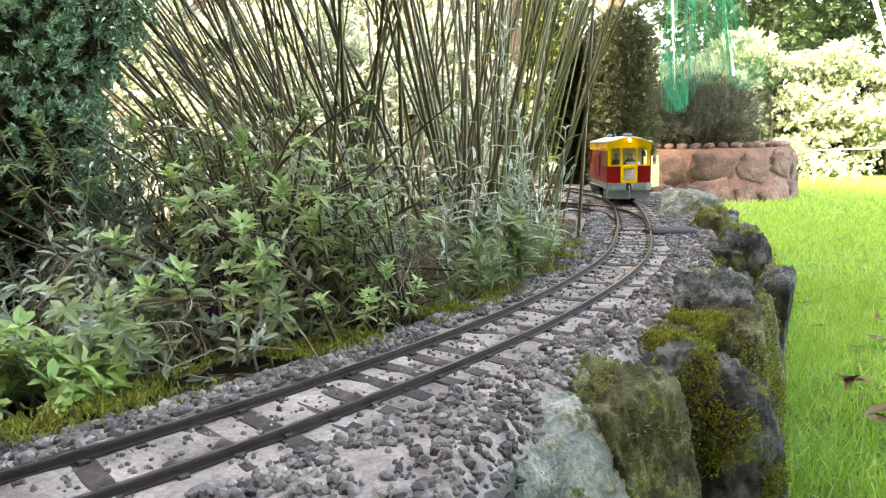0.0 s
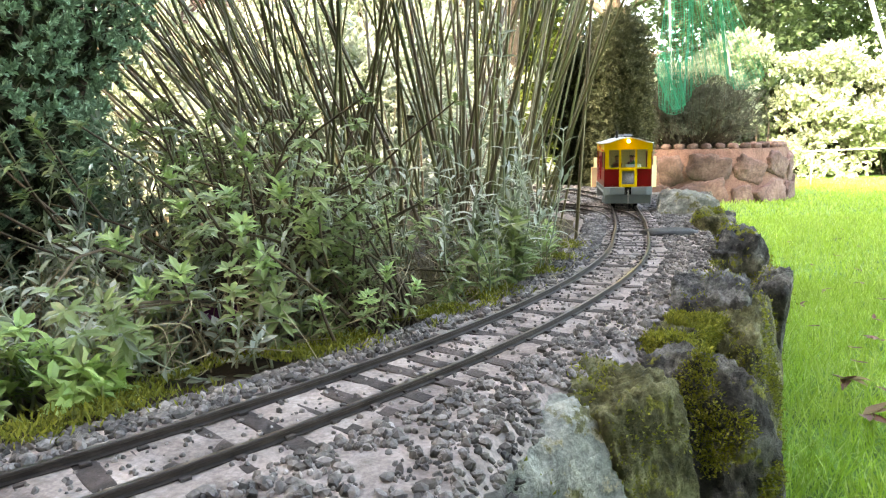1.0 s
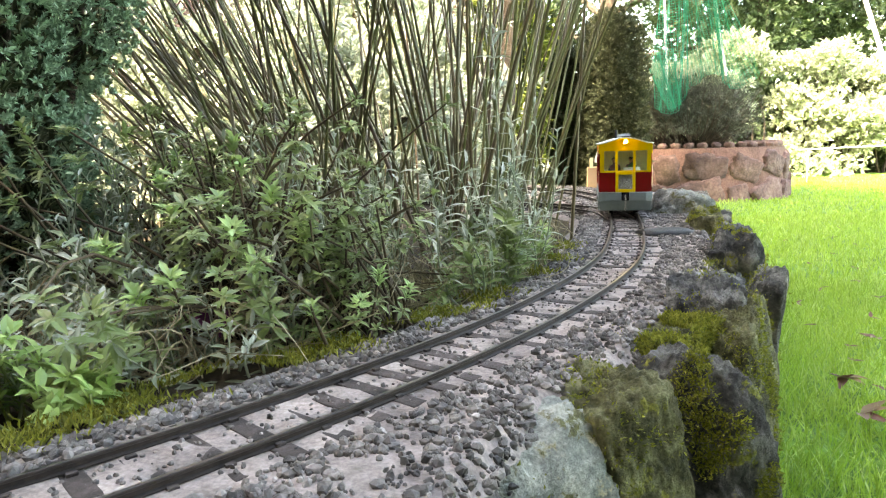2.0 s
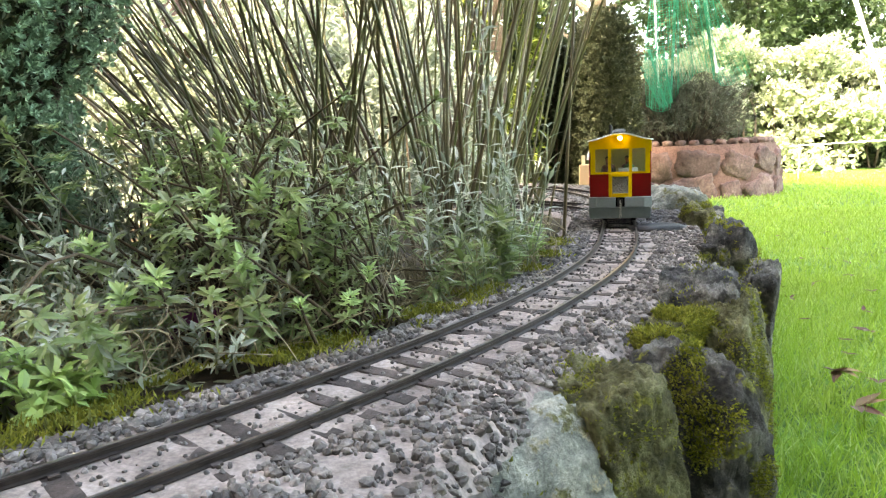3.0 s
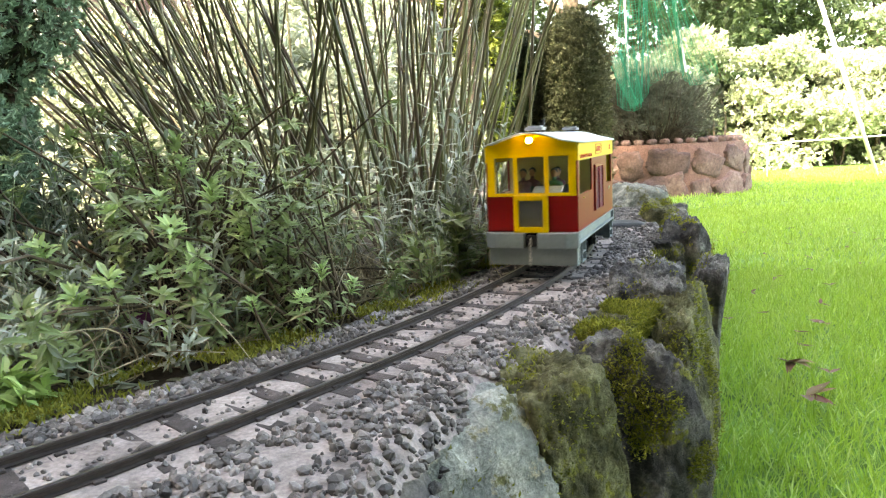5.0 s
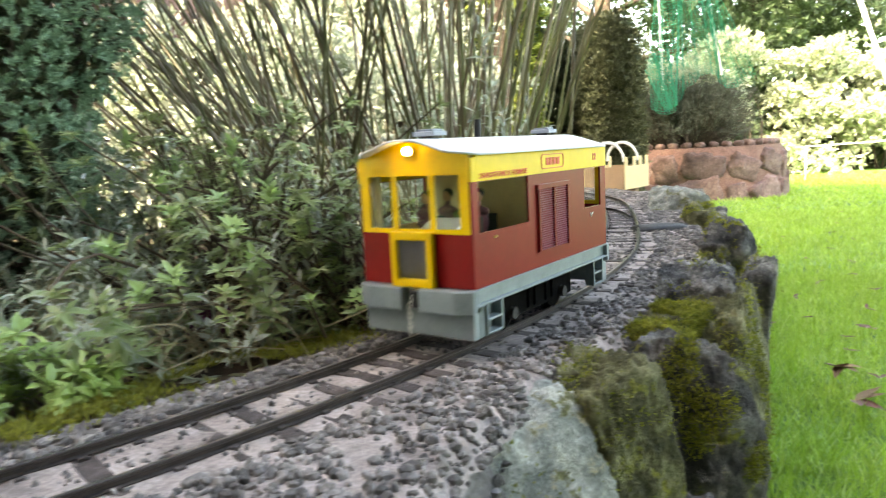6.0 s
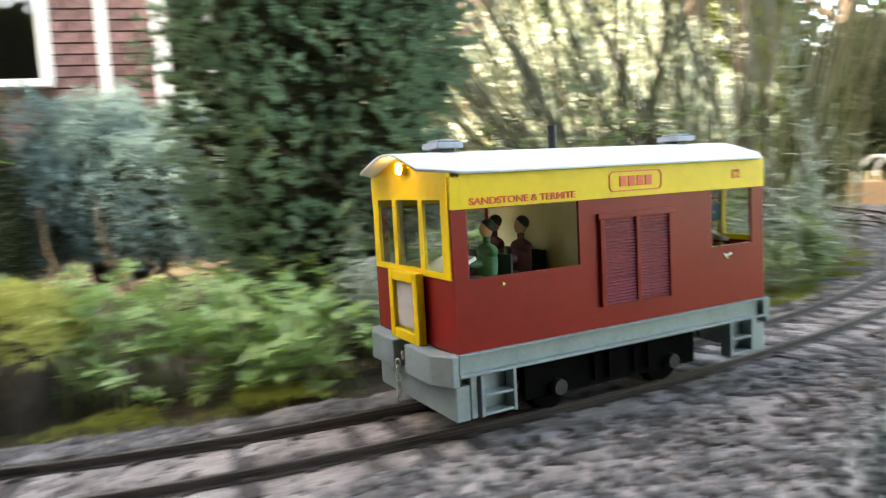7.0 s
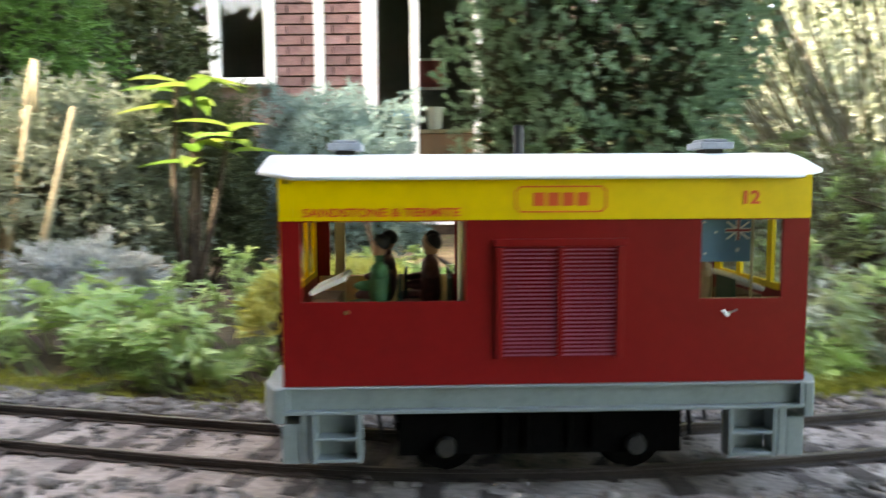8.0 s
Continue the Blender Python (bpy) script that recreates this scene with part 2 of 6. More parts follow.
L_MAGENTA = leaf_mat("magenta_leaf", [(0.16, 0.02, 0.08), (0.10, 0.015, 0.07)], 0.6, 0.2)
L_SILVERBUSH = leaf_mat("silver_bush", [(0.432, 0.475, 0.468), (0.576, 0.605, 0.598), (0.302, 0.346, 0.324)], 0.7, 0.3)
M_GLASS, _nt, _p = base_mat("window_glass", 0.02)
_p.inputs["Transmission Weight"].default_value, _p.inputs["IOR"].default_value = 1.0, 1.45
_p.inputs["Base Color"].default_value = (0.93, 0.96, 0.94, 1)
M_LAMP, _nt, _p = base_mat("lamp_glow", 0.4)
_p.inputs["Emission Color"].default_value, _p.inputs["Emission Strength"].default_value = (1.0, 0.66, 0.22, 1), 30.0

# ---- building blocks ----
RNG = np.random.default_rng(7)


def mesh_np(name, verts, faces, mats, smooth=False, idx=None):
    me = bpy.data.meshes.new(name)
    verts, faces = np.asarray(verts, np.float32), np.asarray(faces, np.int32)
    me.vertices.add(len(verts))
    me.vertices.foreach_set("co", verts.ravel())
    k = faces.shape[1]
    me.loops.add(faces.size)
    me.loops.foreach_set("vertex_index", faces.ravel())
    me.polygons.add(len(faces))
    me.polygons.foreach_set("loop_start", np.arange(0, faces.size, k, dtype=np.int32))
    me.polygons.foreach_set("loop_total", np.full(len(faces), k, np.int32))
    if idx is not None:
        me.polygons.foreach_set("material_index", np.asarray(idx, np.int32))
    for m in mats if isinstance(mats, (list, tuple)) else [mats]:
        me.materials.append(m)
    me.polygons.foreach_set("use_smooth", np.full(len(faces), smooth))
    me.update(calc_edges=True)
    return me


def part_np(name, vf, mat, parent=None, label="", smooth=False):
    ob = new(name, mesh_np(name, vf[0], vf[1], mat, smooth))
    ob.parent = parent
    return tagged(ob, label)


def part(name, bm, material, parent=None, label="", smooth=False):
    me = bpy.data.meshes.new(name)
    bm.to_mesh(me)
    bm.free()
    me.materials.append(material)
    for f in me.polygons:
        f.use_smooth = smooth
    ob = new(name, me)
    ob.parent = parent
    return tagged(ob, label)


def thing(name, label, category, group="", at=(0, 0, 0), kind=""):
    ob = new(name)
    ob.location = at
    return tagged(ob, label, category, group, kind)


def box(bm, x0, x1, y0, y1, z0, z1, bevel=0.0):
    r = bmesh.ops.create_cube(bm, size=1, matrix=Matrix.LocRotScale(((x0 + x1) / 2, (y0 + y1) / 2, (z0 + z1) / 2), None, (abs(x1 - x0), abs(y1 - y0), abs(z1 - z0))))
    if bevel:
        es = list({e for v in r["verts"] for e in v.link_edges})
        bmesh.ops.bevel(bm, geom=es, offset=bevel, segments=2, affect="EDGES", profile=0.5)


def box_bm(*a, bevel=0.0):
    bm = bmesh.new()
    box(bm, *a, bevel=bevel)
    return bm


def cyl(bm, a, b, r, r2=None, seg=12):
    a, b = Vector(a), Vector(b)
    m = Matrix.Translation((a + b) / 2) @ (b - a).to_track_quat("Z", "Y").to_matrix().to_4x4()
    bmesh.ops.create_cone(bm, cap_ends=True, segments=seg, radius1=r, radius2=r if r2 is None else r2, depth=(b - a).length, matrix=m)


def tubes(paths, radii, seg=5):
    """Tapered tubes along paths (n, k, 3) with radii (n, k)."""
    paths, radii = np.asarray(paths, float), np.asarray(radii, float)
    n, k, _ = paths.shape
    d = np.gradient(paths, axis=1)
    d /= np.linalg.norm(d, axis=2, keepdims=True) + 1e-9
    ref = np.where(np.abs(d[..., 2:3]) > 0.9, np.array([1.0, 0, 0]), np.array([0, 0, 1.0]))
    u = np.cross(d, ref)
    u /= np.linalg.norm(u, axis=2, keepdims=True) + 1e-9
    v = np.cross(d, u)
    a = np.linspace(0, 2 * np.pi, seg, endpoint=False)
    ring = u[:, :, None] * np.cos(a)[:, None] + v[:, :, None] * np.sin(a)[:, None]
    verts = (paths[:, :, None] + ring * radii[:, :, None, None]).reshape(-1, 3)
    i = np.arange(n)[:, None, None] * k * seg + np.arange(k - 1)[None, :, None] * seg
    j, j2 = np.arange(seg)[None, None], (np.arange(seg)[None, None] + 1) % seg
    faces = np.stack([i + j, i + j2, i + seg + j2, i + seg + j], axis=-1).reshape(-1, 4)
    return verts, faces


def leaves(base, way, up, length, width, curl=0.2, segs=3, blunt=0.6):
    """Leaf blades with a folded midrib that curl over towards the tip."""
    base, way, up = (np.asarray(a, float).reshape(-1, 3) for a in (base, way, up))
    n = len(base)
    length, width, curl = (np.broadcast_to(np.asarray(a, float), (n,)) for a in (length, width, curl))
    way = way / (np.linalg.norm(way, axis=1, keepdims=True) + 1e-9)
    side = np.cross(way, up)
    side /= np.linalg.norm(side, axis=1, keepdims=True) + 1e-9
    up = np.cross(side, way)
    t = np.linspace(0, 1, segs + 1)
    w = np.sin(np.pi * np.clip(t, 0, 1) ** blunt) * 0.5 + 0.05
    w[-1] = 0.03
    rib = base[:, None] + way[:, None] * (t * length[:, None])[..., None] - up[:, None] * (curl[:, None] * length[:, None] * t ** 2)[..., None]
    off = side[:, None] * (w * width[:, None])[..., None]
    lift = up[:, None] * (w * width[:, None] * 0.35)[..., None]
    verts = np.stack([rib + off + lift, rib, rib - off + lift], axis=2).reshape(-1, 3)
    k = (segs + 1) * 3
    i = np.arange(n)[:, None] * k + np.arange(segs)[None] * 3
    f1 = np.stack([i, i + 1, i + 4, i + 3], axis=-1)
    f2 = np.stack([i + 1, i + 2, i + 5, i + 4], axis=-1)
    return verts, np.concatenate([f1.reshape(-1, 4), f2.reshape(-1, 4)])


def flakes(base, way, up, length, width):
    """Small scale leaves: one folded diamond each."""
    n = len(base)
    way = way / (np.linalg.norm(way, axis=1, keepdims=True) + 1e-9)
    side = np.cross(way, up)
    side /= np.linalg.norm(side, axis=1, keepdims=True) + 1e-9
    nrm = np.cross(side, way)
    length, width = (np.broadcast_to(np.asarray(a, float), (n,))[:, None] for a in (length, width))
    mid = base + way * length * 0.45 + nrm * width * 0.25
    v = np.stack([base, mid + side * width * 0.5, base + way * length, mid - side * width * 0.5], axis=1).reshape(-1, 3)
    return v, np.arange(n * 4).reshape(-1, 4)


def each_tube(name, paths, radii, mat, parent, seg=5, label=""):
    """Stems, stalks or limbs, each an object of its own."""
    for q, r in zip(paths, radii):
        v, f = tubes([q], [r], seg)
        part_np(name, (v, f), mat, parent, label, True)


def joined(*vfs):
    vs, fs, o = [], [], 0
    for v, f in vfs:
        vs.append(v)
        fs.append(np.asarray(f) + o)
        o += len(v)
    return np.concatenate(vs), np.concatenate(fs)


def unit(n, low=-1.0):
    d = RNG.normal(size=(n, 3))
    d /= np.linalg.norm(d, axis=1, keepdims=True)
    d[:, 2] = np.where(d[:, 2] < low, -d[:, 2], d[:, 2])
    return d


def rosettes(tips, axis, count, length, width, spread=0.9, curl=0.25):
    """A whorl of leaves round each shoot tip."""
    tips, axis = np.asarray(tips, float), np.asarray(axis, float)
    n = len(tips)
    axis = axis / np.linalg.norm(axis, axis=1, keepdims=True)
    u = np.cross(axis, [0.3, 0.9, 0.1])
    u /= np.linalg.norm(u, axis=1, keepdims=True)
    v = np.cross(axis, u)
    k = np.arange(count)
    ang = k * 2.4 + RNG.uniform(0, 6, (n, 1))
    rise = RNG.uniform(0.15, 1.0, (n, count))
    rad = np.cos(ang)[..., None] * u[:, None] + np.sin(ang)[..., None] * v[:, None]
    way = rad * spread + axis[:, None] * rise[..., None]
    base = tips[:, None] - axis[:, None] * (RNG.uniform(0, 0.5, (n, count)) * length)[..., None]
    ln = length * RNG.uniform(0.6, 1.1, (n, count))
    return leaves(base.reshape(-1, 3), way.reshape(-1, 3), np.repeat(axis, count, axis=0), ln.ravel(), (ln * width / length).ravel(), curl * RNG.uniform(0.2, 1.6, n * count), blunt=1.15)


def stems_to(roots, tips, r0, r1, sag=0.15, k=6):
    roots, tips = np.asarray(roots, float), np.asarray(tips, float)
    t = np.linspace(0, 1, k)[None, :, None]
    mid = RNG.normal(size=(len(roots), 1, 3)) * np.linalg.norm(tips - roots, axis=1)[:, None, None] * sag
    p = roots[:, None] * (1 - t) + tips[:, None] * t + mid * np.sin(np.pi * t)
    return p, np.broadcast_to(r0 * (1 - t[..., 0]) + r1 * t[..., 0], p.shape[:2])


def spray_crown(points, outward, size, leaflets, width, mess=0.6):
    """Small sprays of scale leaves at points of a crown."""
    n = len(points)
    out = outward + RNG.normal(size=(n, 3)) * mess
    out /= np.linalg.norm(out, axis=1, keepdims=True)
    base = np.repeat(points, leaflets, axis=0)
    way = np.repeat(out, leaflets, axis=0) + RNG.normal(size=(n * leaflets, 3)) * 0.75
    base = base + np.repeat(out, leaflets, axis=0) * RNG.uniform(0, 0.8, (n * leaflets, 1)) * size
    return flakes(base, way, unit(n * leaflets), size * RNG.uniform(0.5, 1.1, n * leaflets), size * width)


def crown_points(n, centre, radii, lump=0.25, freq=3.0, inner=0.75, low=-1.0, square=2):
    d = unit(n, low)
    if square > 2:      # a clipped, squarer shape
        d = d / (np.sum(np.abs(d) ** square, axis=1) ** (1 / square))[:, None]
    k = np.array([1 + lump * noise.noise(Vector(q * freq)) * 2 for q in d])
    r = RNG.uniform(inner, 1.0, n) * k
    return np.asarray(centre) + d * r[:, None] * np.asarray(radii), d


def lumpy(name, centre, dims, mat, parent=None, seed=0, level=5, rough=0.22, blocky=0.6, turn=0.0, tilt=(0, 0), label=""):
    """A weathered block of stone: a rounded cuboid broken up by noise."""
    bm = bmesh.new()
    bmesh.ops.create_icosphere(bm, subdivisions=level, radius=1)
    off = Vector((seed * 3.7, seed * 1.9, seed * 5.3))
    for v in bm.verts:
        p = v.co.copy()
        m = max(abs(p.x), abs(p.y), abs(p.z))
        p = p.lerp(p / m, blocky)
        p0 = p
        sc = max(dims) / 1.5
        p = Vector((p0.x * dims[0] / sc, p0.y * dims[1] / sc, p0.z * dims[2] / sc))
        n1 = noise.noise(p * 1.1 + off)
        n2 = noise.noise(p * 2.6 + off * 2)
        n3 = noise.noise(p * 7 + off)
        n4 = abs(noise.noise(p * 4.2 - off))
        n5 = noise.noise(p * 16 + off)
        n6 = abs(noise.noise(p * 11 - off))
        p = p0 * (1 + rough * (n1 * 0.7 + n2 * 0.5 + n3 * 0.26 - n4 * 0.5 + n5 * 0.12 - n6 * 0.22))
        v.co = Vector((p.x * dims[0] / 2, p.y * dims[1] / 2, p.z * dims[2] / 2))
    ob = part(name, bm, mat, parent, label, True)
    ob.matrix_basis = pose(*centre, tilt[0], tilt[1], turn)
    return ob


def text_mesh(name, words, size, mat, parent, m, label="", depth=0.0002, squeeze=1.0, heavy=0.0):
    cu = bpy.data.curves.new(name, "FONT")
    cu.body, cu.size, cu.extrude, cu.offset = words, size, depth, heavy
    cu.align_x, cu.align_y = "CENTER", "CENTER"
    tmp = bpy.data.objects.new(name, cu)
    scene.collection.objects.link(tmp)
    me = bpy.data.meshes.new_from_object(tmp.evaluated_get(bpy.context.evaluated_depsgraph_get()))
    bpy.data.objects.remove(tmp)
    bpy.data.curves.remove(cu)
    me.materials.clear()
    me.materials.append(mat)
    ob = new(name, me)
    ob.parent = parent
    ob.matrix_basis = m @ Matrix.Diagonal((squeeze, 1, 1, 1))
    return tagged(ob, label)


def spline(knots, n=30):
    k = np.asarray(knots, float)
    k = np.vstack([2 * k[0] - k[1], k, 2 * k[-1] - k[-2]])
    u = np.linspace(0, 1, n, endpoint=False)[:, None]
    out = []
    for i in range(1, len(k) - 2):
        a, b, c, d = k[i - 1:i + 3]
        out.append(0.5 * (2 * b + (c - a) * u + (2 * a - 5 * b + 4 * c - d) * u ** 2 + (3 * b - a - 3 * c + d) * u ** 3))
    return np.vstack(out + [k[-2:-1]])


class Line:
    """A track's centre line, walked by its length."""

    def __init__(self, knots):
        self.p = spline(knots)
        self.s = np.r_[0, np.cumsum(np.hypot(*np.diff(self.p, axis=0).T))]

    def at(self, s):
        return np.array([np.interp(s, self.s, self.p[:, 0]), np.interp(s, self.s, self.p[:, 1])])

    def way(self, s):
        d = self.at(s + 0.006) - self.at(s - 0.006)
        return d / np.hypot(*d)

    def side(self, s, off):
        w = self.way(s)
        return self.at(s) + np.array([-w[1], w[0]]) * off

# ---- ground, track bed ----
from mathutils.bvhtree import BVHTree

GAUGE = 0.045
MAIN = Line([(0.02, 2.30), (0.20, 2.12), (0.33, 1.93), (0.3746, 1.7338), (0.3836, 1.5181), (0.3423, 1.2844), (0.2830, 1.0380), (0.2066, 0.7951), (0.0922, 0.5771),
             (-0.0445, 0.3954), (-0.1928, 0.2472), (-0.3587, 0.1294), (-0.5640, 0.0581), (-0.7987, -0.0067), (-1.05, -0.06), (-1.35, -0.11)])
MAIN_ZERO = float(MAIN.s[90])      # where the fitted stretch of the line begins
SIDING = Line([(0.2700, 1.00), (0.310, 1.17), (0.318, 1.32), (0.272, 1.45), (0.17, 1.55), (0.0, 1.62), (-0.3, 1.66)])
EDGE_Y = np.array([-3.0, 0.0, 0.2, 0.28, 0.38, 0.43, 0.56, 0.86, 1.1, 1.6, 2.2, 3.0, 4.5, 8.0])
EDGE_X = np.array([0.0, 0.0, 0.01, 0.03, 0.085, 0.13, 0.21, 0.365, 0.445, 0.63, 0.88, 1.12, 1.35, 1.6])


def lawn_z(x, y):
    return -0.195 - 0.036 * np.clip(y, 0, 6.0) - 0.004 * np.clip(y - 6, 0, 10)


def ground_z(x, y):
    k = np.clip((x - np.interp(y, EDGE_Y, EDGE_X)) / 0.05 + 0.5, 0, 1)
    k = k * k * (3 - 2 * k)
    far = np.clip((y - 1.9) / 1.2, 0, 1)
    left = np.clip((-x - 0.9) / 0.8, 0, 1)
    bed = -0.016 - 0.30 * far * (1 - left) - 0.22 * left
    return bed * (1 - k) + lawn_z(x, y) * k


def ground():
    gx = np.concatenate([np.linspace(-400, -8, 14), np.linspace(-7, -1.5, 30), np.linspace(-1.4, 1.6, 140), np.linspace(1.7, 8, 45), np.linspace(9, 400, 16)])
    gy = np.concatenate([np.linspace(-400, -4, 12), np.linspace(-3.5, -0.3, 20), np.linspace(-0.25, 2.6, 130), np.linspace(2.7, 12, 60), np.linspace(13, 600, 18)])
    X, Y = np.meshgrid(gx, gy, indexing="ij")
    Z = ground_z(X, Y)
    near = (np.abs(X) < 6) & (np.abs(Y) < 9)
    Z = Z + np.where(near, 0.004 * (np.sin(X * 23 + Y * 7) * np.sin(Y * 19 - X * 5)), 0)
    d = np.min(np.hypot(X[..., None] - MAIN.p[None, None, ::4, 0], Y[..., None] - MAIN.p[None, None, ::4, 1]), axis=2)
    Z = np.where((d < 0.09) & (X < np.interp(Y, EDGE_Y, EDGE_X) - 0.03), np.minimum(Z, -0.019), Z)
    nx, ny = X.shape
    i = (np.arange(nx - 1)[:, None] * ny + np.arange(ny - 1)[None]).ravel()
    F = np.stack([i, i + ny, i + ny + 1, i + 1], axis=1)
    cx, cy = (X[:-1, :-1] + X[1:, 1:]).ravel() / 2, (Y[:-1, :-1] + Y[1:, 1:]).ravel() / 2
    soil = (cx < np.interp(cy, EDGE_Y, EDGE_X) + 0.02) & (cy < 5.0) & (cy > -3)
    dc = np.array([np.min(np.hypot(MAIN.p[::4, 0] - a, MAIN.p[::4, 1] - b)) if abs(a) < 2 and -1 < b < 3 else 9 for a, b in zip(cx, cy)])
    right = cx > np.interp(cy, MAIN.p[::-1, 1], MAIN.p[::-1, 0])
    gravel = soil & (dc < 0.26) & right & (cy < 2.0)
    ob = new("ground", mesh_np("ground", np.stack([X, Y, Z], -1).reshape(-1, 3), F, [M_LAWN, M_SOIL, M_GRIT], True, soil.astype(int) + gravel.astype(int)))
    tagged(ob, "garden ground of mown lawn and dark mossy soil", "ground", kind="structure")


def strip(line, s0, s1, left, right, z, drop, step=0.012):
    """A ribbon of ground along a line, with sloping shoulders."""
    ss = np.arange(s0, s1, step)
    rows = []
    for s in ss:
        le = left + 0.008 * noise.noise(Vector((s * 14, 1.3, 0)))
        ri = right + 0.008 * noise.noise(Vector((s * 14, 7.7, 0)))
        while ri < -0.045:      # stay behind the edging rocks
            x, y = line.side(s, 0.012 - ri)
            if x < np.interp(y, EDGE_Y, EDGE_X) - 0.014:
                break
            ri += 0.004
        row = []
        for off, dz in ((le + 0.03, -drop), *((q, 0) for q in np.linspace(le, ri, 17)), (ri - 0.012, -drop)):
            x, y = line.side(s, -off)
            row.append((x, y, z + dz + 0.0016 * noise.noise(Vector((x * 42, y * 42, 0))) + 0.0006 * noise.noise(Vector((x * 150, y * 150, 3)))))
        rows.append(row)
    v = np.array(rows).reshape(-1, 3)
    n = len(ss)
    i = (np.arange(n - 1)[:, None] * 19 + np.arange(18)[None]).ravel()
    return v, np.stack([i, i + 19, i + 20, i + 1], axis=1)


def stone_shapes(count, level):
    out = []
    for k in range(count):
        bm = bmesh.new()
        bmesh.ops.create_icosphere(bm, subdivisions=level, radius=1)
        o = Vector((k * 2.3, k * 5.1, 0))
        for v in bm.verts:
            v.co *= 1 + 0.35 * noise.noise(v.co * 1.3 + o) + 0.2 * noise.noise(v.co * 3 + o)
        v = np.array([q.co[:] for q in bm.verts])
        f = np.array([[q.index for q in fa.verts] for fa in bm.faces])
        bm.free()
        out.append((v, f))
    return out


def ballast():
    sheet = strip(MAIN, 0.1, MAIN.s[-1] - 0.02, 0.062, -0.145, -0.0057, 0.012, 0.008)
    tree_of = BVHTree.FromPolygons([tuple(q) for q in sheet[0]], [tuple(int(i) for i in q) for q in sheet[1]])
    bed = new("ballast_bed", mesh_np("ballast_bed", *sheet, M_SAND, True))
    tagged(bed, "pale pinkish-grey sand and gravel track bed", "track bed", kind="structure")
    side = new("ballast_bed_branch", mesh_np("ballast_bed_branch", *strip(SIDING, 0.05, SIDING.s[-1] - 0.02, 0.06, -0.06, -0.0100, 0.012), M_SAND, True))
    tagged(side, "grey gravel bed under the branch line", "track bed", kind="structure")
    shapes = stone_shapes(10, 1)
    rng = np.random.default_rng(3)
    spots = []
    for _ in range(56000):
        s = rng.uniform(0.15, MAIN.s[-1] - 0.05)
        u = rng.uniform(0, 1)
        if u < 0.22:
            off, size = rng.uniform(0.039, 0.076), 0.0014 + 0.0024 * rng.uniform(0, 1) ** 1.5
        elif u < 0.30:
            off, size = rng.uniform(-0.036, 0.036), rng.uniform(0.0007, 0.0018)
        else:
            off, size = -0.044 - 0.135 * rng.uniform(0, 1), 0.0011 + 0.0025 * rng.uniform(0, 1) ** 1.8
        if abs(abs(off) - GAUGE / 2) < 0.0045:
            continue
        x, y = MAIN.side(s, -off)
        if x > np.interp(y, EDGE_Y, EDGE_X) + 0.020:
            continue
        dens = noise.noise(Vector((x * 22, y * 22, 3)))
        if -0.11 < off < -0.03 and dens < -0.10 and rng.uniform() < 0.65:
            continue
        hit = tree_of.ray_cast(Vector((x, y, 1.0)), Vector((0, 0, -1)))[0]
        lane = hit.z if hit else float(ground_z(x, y))
        spots.append((x, y, lane + size * 0.30, size, s))
    for _ in range(5000):
        s = rng.uniform(0.1, SIDING.s[-1] - 0.05)
        off = rng.uniform(-0.06, 0.06)
        x, y = SIDING.side(s, off)
        if abs(abs(off) - GAUGE / 2) < 0.004 or np.min(np.hypot(MAIN.p[:, 0] - x, MAIN.p[:, 1] - y)) < 0.03:
            continue
        size = rng.uniform(0.0013, 0.0032)
        spots.append((x, y, -0.0105 + size * 0.3, size, 99))
    # verge towards the rocks and the open ground beyond the points
    for _ in range(16000):
        y = rng.uniform(0.15, 2.1)
        xe = np.interp(y, EDGE_Y, EDGE_X)
        x = xe - rng.uniform(-0.005, 0.19)
        if np.min(np.hypot(MAIN.p[:, 0] - x, MAIN.p[:, 1] - y)) < 0.15:
            continue
        size = 0.0011 + 0.0026 * rng.uniform(0, 1) ** 1.5
        spots.append((x, y, float(ground_z(x, y)) + size * 0.3, size, 99))
    # open grit on the outer side of the curve
    for _ in range(12000):
        s = rng.uniform(MAIN.s[-1] * 0.55, MAIN.s[-1] - 0.05)
        x, y = MAIN.side(s, rng.uniform(0.15, 0.34))
        if x > np.interp(y, EDGE_Y, EDGE_X) - 0.005:
            continue
        size = 0.0012 + 0.0026 * rng.uniform(0, 1) ** 1.5
        spots.append((x, y, float(ground_z(x, y)) + size * 0.3, size, 99))
    near = [k for k, q in enumerate(spots) if q[4] != 99 and 0.05 < q[1] < 0.55 and -0.35 < q[0] < 0.14 and q[3] > 0.0026][:300]
    single = set(near)
    vs, fs, o = [], [], 0
    meshes = [mesh_np("stone", v, f, M_STONE_ONE, False) for v, f in shapes]
    for k, (x, y, z, size, _) in enumerate(spots):
        turn = Euler((rng.uniform(0, 6), rng.uniform(0, 6), rng.uniform(0, 6)))
        sc = size * rng.uniform(0.7, 1.35, 3)
        sc[2] *= 0.8
        if k in single:
            ob = new("stone", meshes[k % 10])
            ob.parent = bed
            ob.matrix_basis = Matrix.LocRotScale((x, y, z), Euler((0, 0, turn[2])), tuple(sc))
            continue
        v, f = shapes[k % 10]
        q = (v * sc) @ np.array(turn.to_matrix() if size < 0.003 else Euler((0, 0, turn[2])).to_matrix()).T + (x, y, z)
        vs.append(q)
        fs.append(f + o)
        o += len(v)
